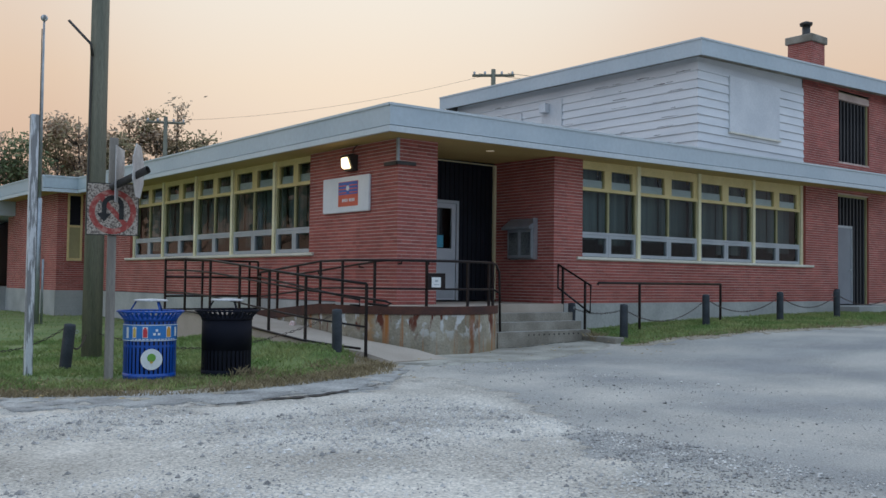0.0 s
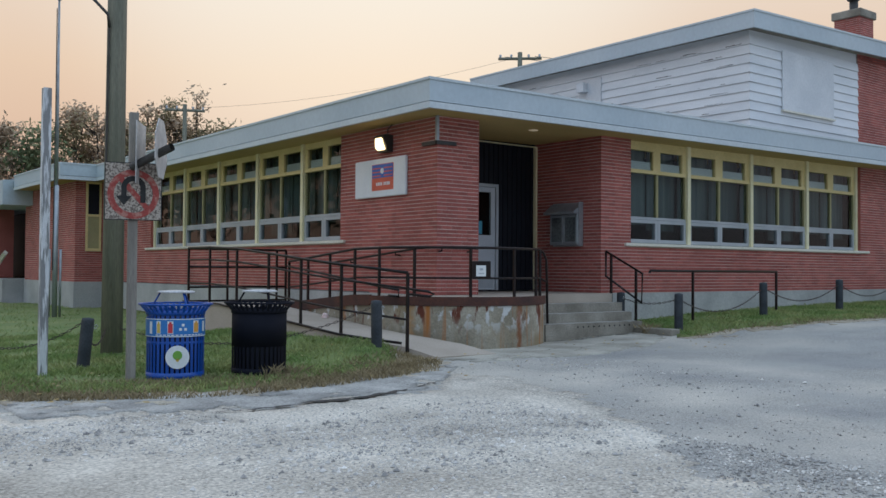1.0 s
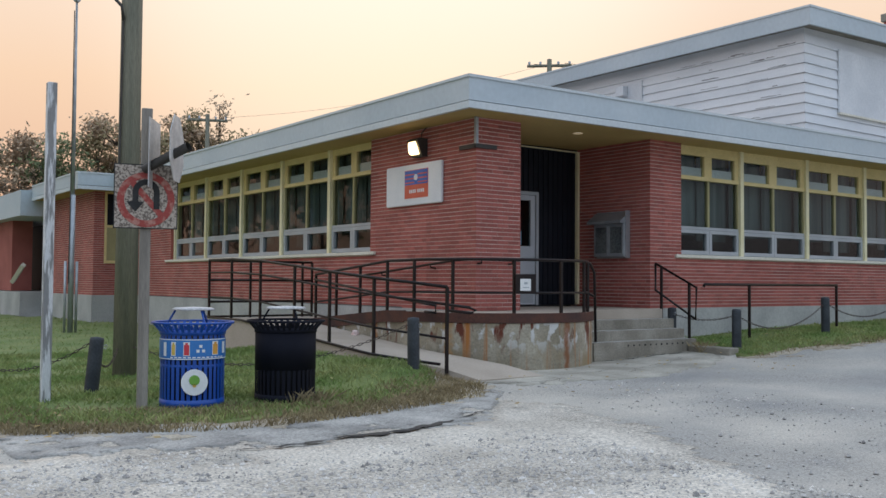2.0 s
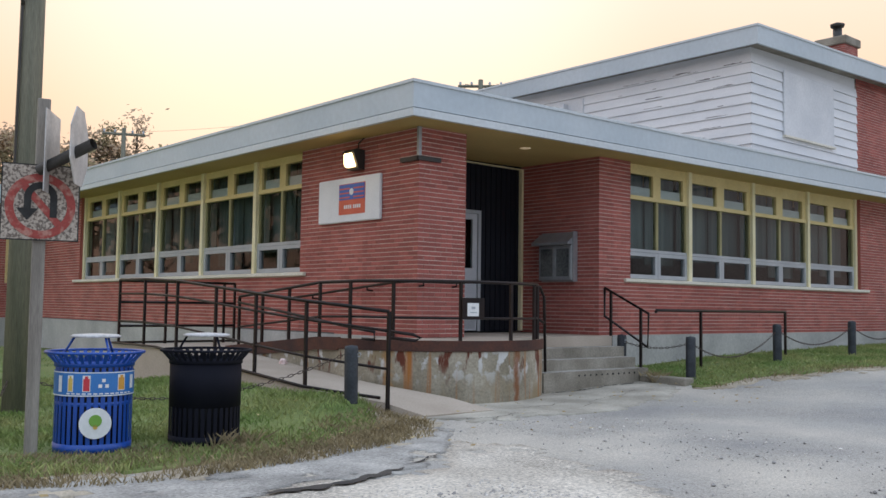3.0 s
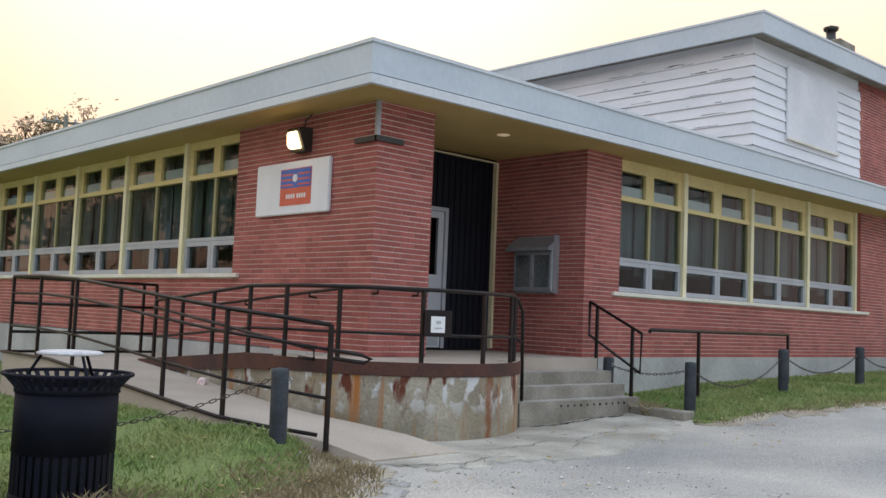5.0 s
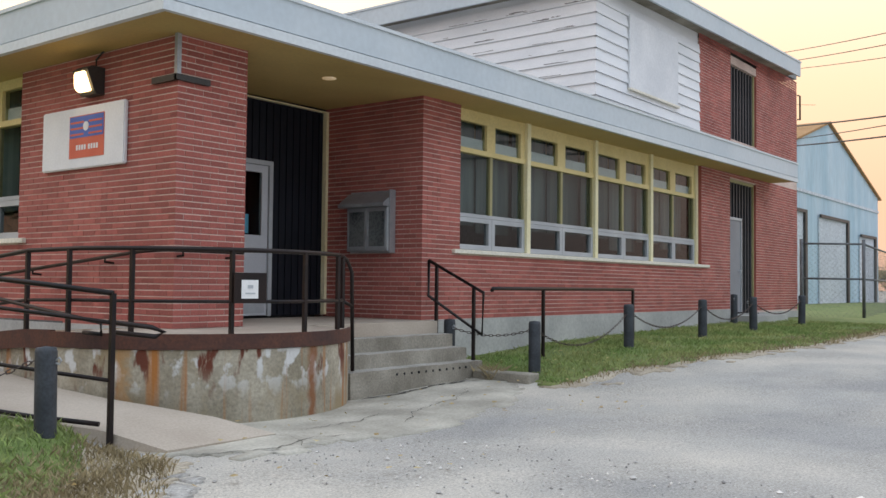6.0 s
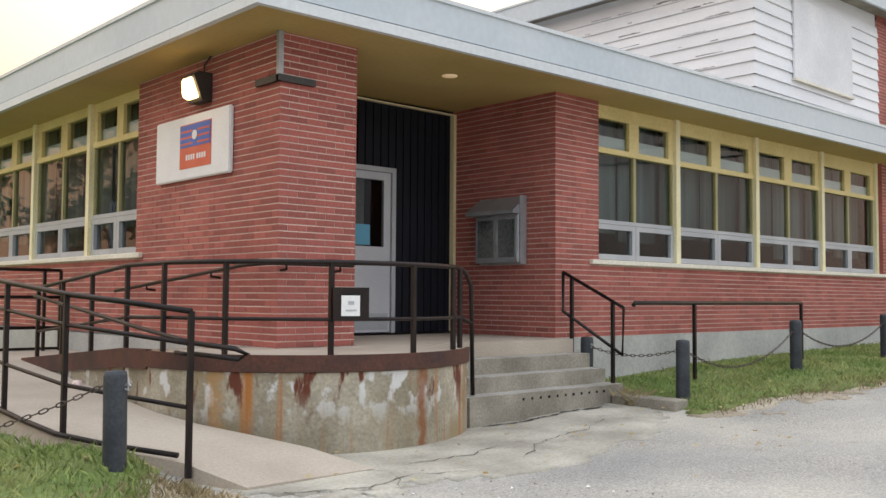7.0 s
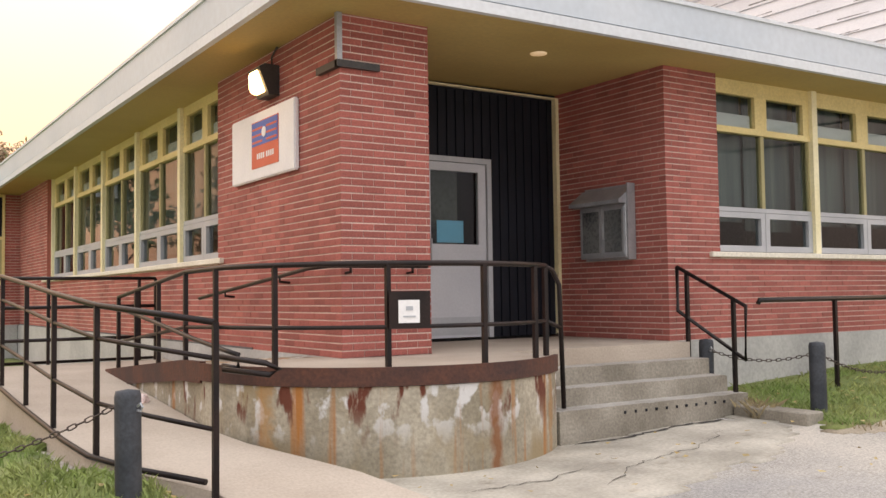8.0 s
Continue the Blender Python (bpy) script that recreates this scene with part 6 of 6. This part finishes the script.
NEAR_W = [(1.5, 12.0), (2.5, 10.9), (4.0, 10.25), (5.3, 10.38), (6.75, 10.85), (7.2, 11.35), (7.55, 11.85), (7.05, 12.8), (6.98, 18.3), (0.5, 18.3)]
NEAR_E = [(13.3, 13.1), (13.3, 11.75), (13.1, 11.2), (16.0, 10.45), (19.4, 9.95), (26, 10.1), (26, 13.1)]
FAR_W = [(-6, 16), (7, 16), (7, 18.3), (9, 18.4), (8.4, 33), (-6, 33)]
blades("grass", [NEAR_W, NEAR_E, FAR_W], [52000, 36000, 14000], 3, BLADE, 0.03, 0.085, "short green grass blades on the lawn")
blades("dry_grass", [[(1.5, 11.5), (2.4, 10.5), (3.9, 9.8), (5.4, 9.85), (7.1, 10.3), (7.7, 11.0), (7.7, 11.7), (6.6, 11.5), (5.3, 11.1), (4.0, 11.1), (2.4, 12.1)], [(13.0, 11.35), (13.0, 11.0), (16.0, 10.2), (19.4, 9.7), (26, 9.8), (26, 10.3), (16, 10.8)]], [11500, 3600], 8, DRY, 0.02, 0.075, "dry straw coloured grass along the verge")
blades("weeds", [[(5.0, 10.72), (5.45, 10.7), (5.5, 10.95), (5.0, 10.95)], [(12.95, 12.0), (13.3, 12.0), (13.35, 12.6), (13.1, 12.4)]], [130, 200], 5, DRY, 0.06, 0.18, "tall dry weeds at the foot of the bin", width=0.004)

kerb = part("kerb", bevelled(boxes((13.02, 11.5, -0.1, 13.26, 12.32, 0.285)), 0.012), STEP)
tagged(kerb, "worn concrete kerb block beside the steps", "kerb", kind="structure")

# stones, leaf litter and small debris
bm = bmesh.new()
bmesh.ops.create_icosphere(bm, subdivisions=2, radius=0.055, matrix=Matrix.Translation((8.05, 14.6, 0.50)))
for v in bm.verts:
    v.co += Vector((noise.noise(v.co * 40), noise.noise(v.co * 40 + Vector((3, 1, 2))), 0.5 * noise.noise(v.co * 40 + Vector((7, 5, 9))))) * 0.03
tagged(part("crumpled_paper", bm, mat("pinkish_paper", (0.70, 0.50, 0.46), (0.80, 0.66, 0.62), 20, 60, 0.85, 0.1)), "crumpled pinkish paper lying on the concrete ramp", "litter")
STONE = mat("loose_gravel", (0.30, 0.285, 0.27), (0.66, 0.62, 0.57), 3, 30, 0.95, 0.3, vary="island", amount=0.2, spread=0.38)
LITTER = mat("fallen_leaf", (0.34, 0.22, 0.07), (0.45, 0.36, 0.18), 3, 20, 0.85, 0.0, vary="island")


def scatter_stones(count, seed):
    rr = random.Random(seed)
    verts, faces = [], []
    n = 0
    while n < count:
        x, y = (rr.uniform(-2, 6.2), rr.uniform(1.5, 9.2)) if rr.random() < 0.93 else (rr.uniform(-2, 10), rr.uniform(1.5, 11.0))
        if inside(LAWN_W, x, y) or inside(LAWN_E, x, y) or noise.noise(Vector((x * 0.5, y * 0.5, 2))) + rr.uniform(-0.3, 0.5) < 0.05:
            continue
        n += 1
        s = rr.uniform(0.005, 0.015) * (2.0 if rr.random() < 0.05 else 1)
        z = ground_z(x, y) + s * 0.35
        i = len(verts)
        for p in ((1, 0, 0), (0, 1, 0), (-1, 0, 0), (0, -1, 0), (0, 0, 0.8), (0, 0, -0.8)):
            verts.append((x + p[0] * s * rr.uniform(0.6, 1.2), y + p[1] * s * rr.uniform(0.6, 1.2), z + p[2] * s * rr.uniform(0.6, 1.1)))
        faces += [tuple(i + k for k in t) for t in ((0, 1, 4), (1, 2, 4), (2, 3, 4), (3, 0, 4), (1, 0, 5), (2, 1, 5), (3, 2, 5), (0, 3, 5))]
    me = bpy.data.meshes.new("gravel")
    me.from_pydata(verts, [], faces)
    me.materials.append(STONE)
    tagged(new("gravel", me), "loose gravel stones scattered on the lot", "gravel", kind="stuff")


scatter_stones(60000, 21)
rr = random.Random(6)
verts, faces = [], []
for k in range(420):
    x, y = (rr.uniform(13.2, 24), rr.uniform(10.3, 13.0)) if k % 3 else (rr.uniform(2, 13), rr.uniform(9.5, 12.2))
    if inside([(9.3, 12.0), (8.2, 13), (13.2, 13.0), (13.2, 12.2)], x, y):
        continue
    z, s, a = ground_z(x, y) + 0.05, rr.uniform(0.015, 0.035), rr.uniform(0, 6.28)
    i = len(verts)
    verts += [(x + s * math.cos(a + q), y + s * math.sin(a + q), z + rr.uniform(-0.006, 0.012)) for q in (0, 1.2, 3.14, 4.4)]
    faces.append((i, i + 1, i + 2, i + 3))
me = bpy.data.meshes.new("fallen_leaves")
me.from_pydata(verts, [], faces)
me.materials.append(LITTER)
tagged(new("fallen_leaves", me), "dry fallen leaves scattered over grass and paving", "leaves", kind="stuff")

# ---- bricks, last: the nearest as parts of their own, the rest joined ----
BW, BH, JH, JV = 0.207, 0.0522, 0.0108, 0.005
COURSE = BH + JH


def brick_rects(u0, u1, z0, z1, holes=()):
    out = []
    n = int((z1 - z0) / COURSE + 0.5)
    for r in range(n):
        z = z0 + r * COURSE + JH * 0.5
        zt = min(z + BH, z1)
        if zt - z < 0.015:
            continue
        u = u0 - (BW + JV) * 0.5 * (r % 2)
        while u < u1:
            a, c = max(u, u0), min(u + BW, u1)
            u += BW + JV
            if c - a < 0.02:
                continue
            spans = [(a, c)]
            for h0, h1, g0, g1 in holes:
                if zt > g0 and z < g1:
                    spans = [s for p, q in spans for s in ((p, min(q, h0)), (max(p, h1), q)) if s[1] - s[0] > 0.02]
            out += [(p, q, z, zt) for p, q in spans]
    return out


def brick_stuff(rects, plane, at, sign, parent):
    """Joined bricks on a wall: plane 'x' or 'y', the wall's face there, and the side that it faces."""
    verts, faces = [], []
    rr = random.Random(int(at * 100) + len(rects))
    for a, c, z0, z1 in rects:
        i = len(verts)
        p = rr.uniform(-0.0018, 0.0018)
        f, k = at + sign * p, at - sign * (BACK + 0.002)
        for u, d, z in ((a, f, z0), (c, f, z0), (c, f, z1), (a, f, z1), (a, k, z0), (c, k, z0), (c, k, z1), (a, k, z1)):
            verts.append((u, d, z) if plane == "y" else (d, u, z))
        fs = [(0, 1, 2, 3), (0, 4, 5, 1), (1, 5, 6, 2), (2, 6, 7, 3), (3, 7, 4, 0)]
        flip = (plane == "y") == (sign > 0)
        faces += [tuple(i + q for q in (t[::-1] if flip else t)) for t in fs]
    me = bpy.data.meshes.new("brickwork")
    me.from_pydata(verts, [], faces)
    me.materials.append(BRICK)
    ob = new("brickwork", me)
    ob.parent = parent
    tagged(ob, "weathered red brickwork", kind="stuff")


brick_cache = {}


def brick_parts(rects, at, parent):
    """Single bricks on a south face."""
    for a, c, z0, z1 in rects:
        key = (round(c - a, 3), round(z1 - z0, 3))
        if key not in brick_cache:
            bmb = boxes((0, 0, 0, key[0], BACK + 0.004, key[1]))
            bmesh.ops.bevel(bmb, geom=[e for e in bmb.edges if all(v.co.y < 0.001 for v in e.verts)], offset=0.003, segments=1, affect="EDGES")
            brick_cache[key] = mesh_of("brick", bmb, BRICK_ONE)
        ob = new("brick", brick_cache[key])
        ob.parent = parent
        ob.location = (a, at - random.uniform(0, 0.003), z0)


def brick_parts_west(rects, at, parent):
    """Single bricks on a west face."""
    for a, c, z0, z1 in rects:
        key = (round(c - a, 3), round(z1 - z0, 3))
        if key not in brick_cache:
            bmb = boxes((0, 0, 0, key[0], BACK + 0.004, key[1]))
            bmesh.ops.bevel(bmb, geom=[e for e in bmb.edges if all(v.co.y < 0.001 for v in e.verts)], offset=0.003, segments=1, affect="EDGES")
            brick_cache[key] = mesh_of("brick", bmb, BRICK_ONE)
        ob = new("brick", brick_cache[key])
        ob.parent = parent
        ob.location = (at - random.uniform(0, 0.003), c, z0)
        ob.rotation_euler = (0, 0, radians(-90))


random.seed(17)
Y_SPLIT = YS + 6 * (BW + JV)
brick_parts_west(brick_rects(YS, Y_SPLIT, Z_FOUND, 3.9), XW, wall_west)
brick_stuff(brick_rects(Y_SPLIT, 16.2, Z_FOUND, 3.9) + brick_rects(16.2, 25.85, Z_FOUND, Z_SILL - 0.06) + brick_rects(25.85, 29.0, Z_FOUND, 3.9), "x", XW, -1, wall_west)
brick_stuff(brick_rects(14.0, 22.55, Z_FOUND, Z_SILL - 0.06) + brick_rects(22.55, X_END, Z_FOUND - 0.06, 3.95, [(24.2, 25.9, 0.7, 3.80)]) + brick_rects(13.55, 14.0, Z_FOUND, 3.9), "y", YS, -1, wall_south)
brick_parts(brick_rects(XW, 10.19, Z_FOUND, 3.9) + brick_rects(13.17, 13.55, Z_FOUND, 3.9), YS, wall_south)
Z_SPLIT = Z_FOUND + 32 * COURSE
brick_parts_west(brick_rects(YS, 15.03, Z_FOUND, Z_SPLIT), 13.17, wall_alcove)
brick_stuff(brick_rects(YS, 15.03, Z_SPLIT, 3.9), "x", 13.17, -1, wall_alcove)
brick_stuff(brick_rects(YS, 15.03, Z_FOUND, 3.9), "x", 10.19, 1, wall_alcove)
brick_stuff(brick_rects(22.42, X_END, 4.15, 6.88, [(24.25, 25.95, 4.70, 6.64)]), "y", YS, -1, wall_upper)
brick_stuff(brick_rects(29.0, 34.5, Z_FOUND, 3.9), "x", 8.27, -1, wall_wing)
brick_stuff(brick_rects(8.27, XW, Z_FOUND, 3.9, [(8.56, 9.0, 1.75, 3.77)]), "y", 29.0, -1, wall_wing)
brick_stuff(brick_rects(27.5, 28.32, 6.9, 9.1), "y", 15.9, -1, chimney)
brick_stuff(brick_rects(15.9, 16.72, 6.9, 9.1), "x", 27.5, -1, chimney)
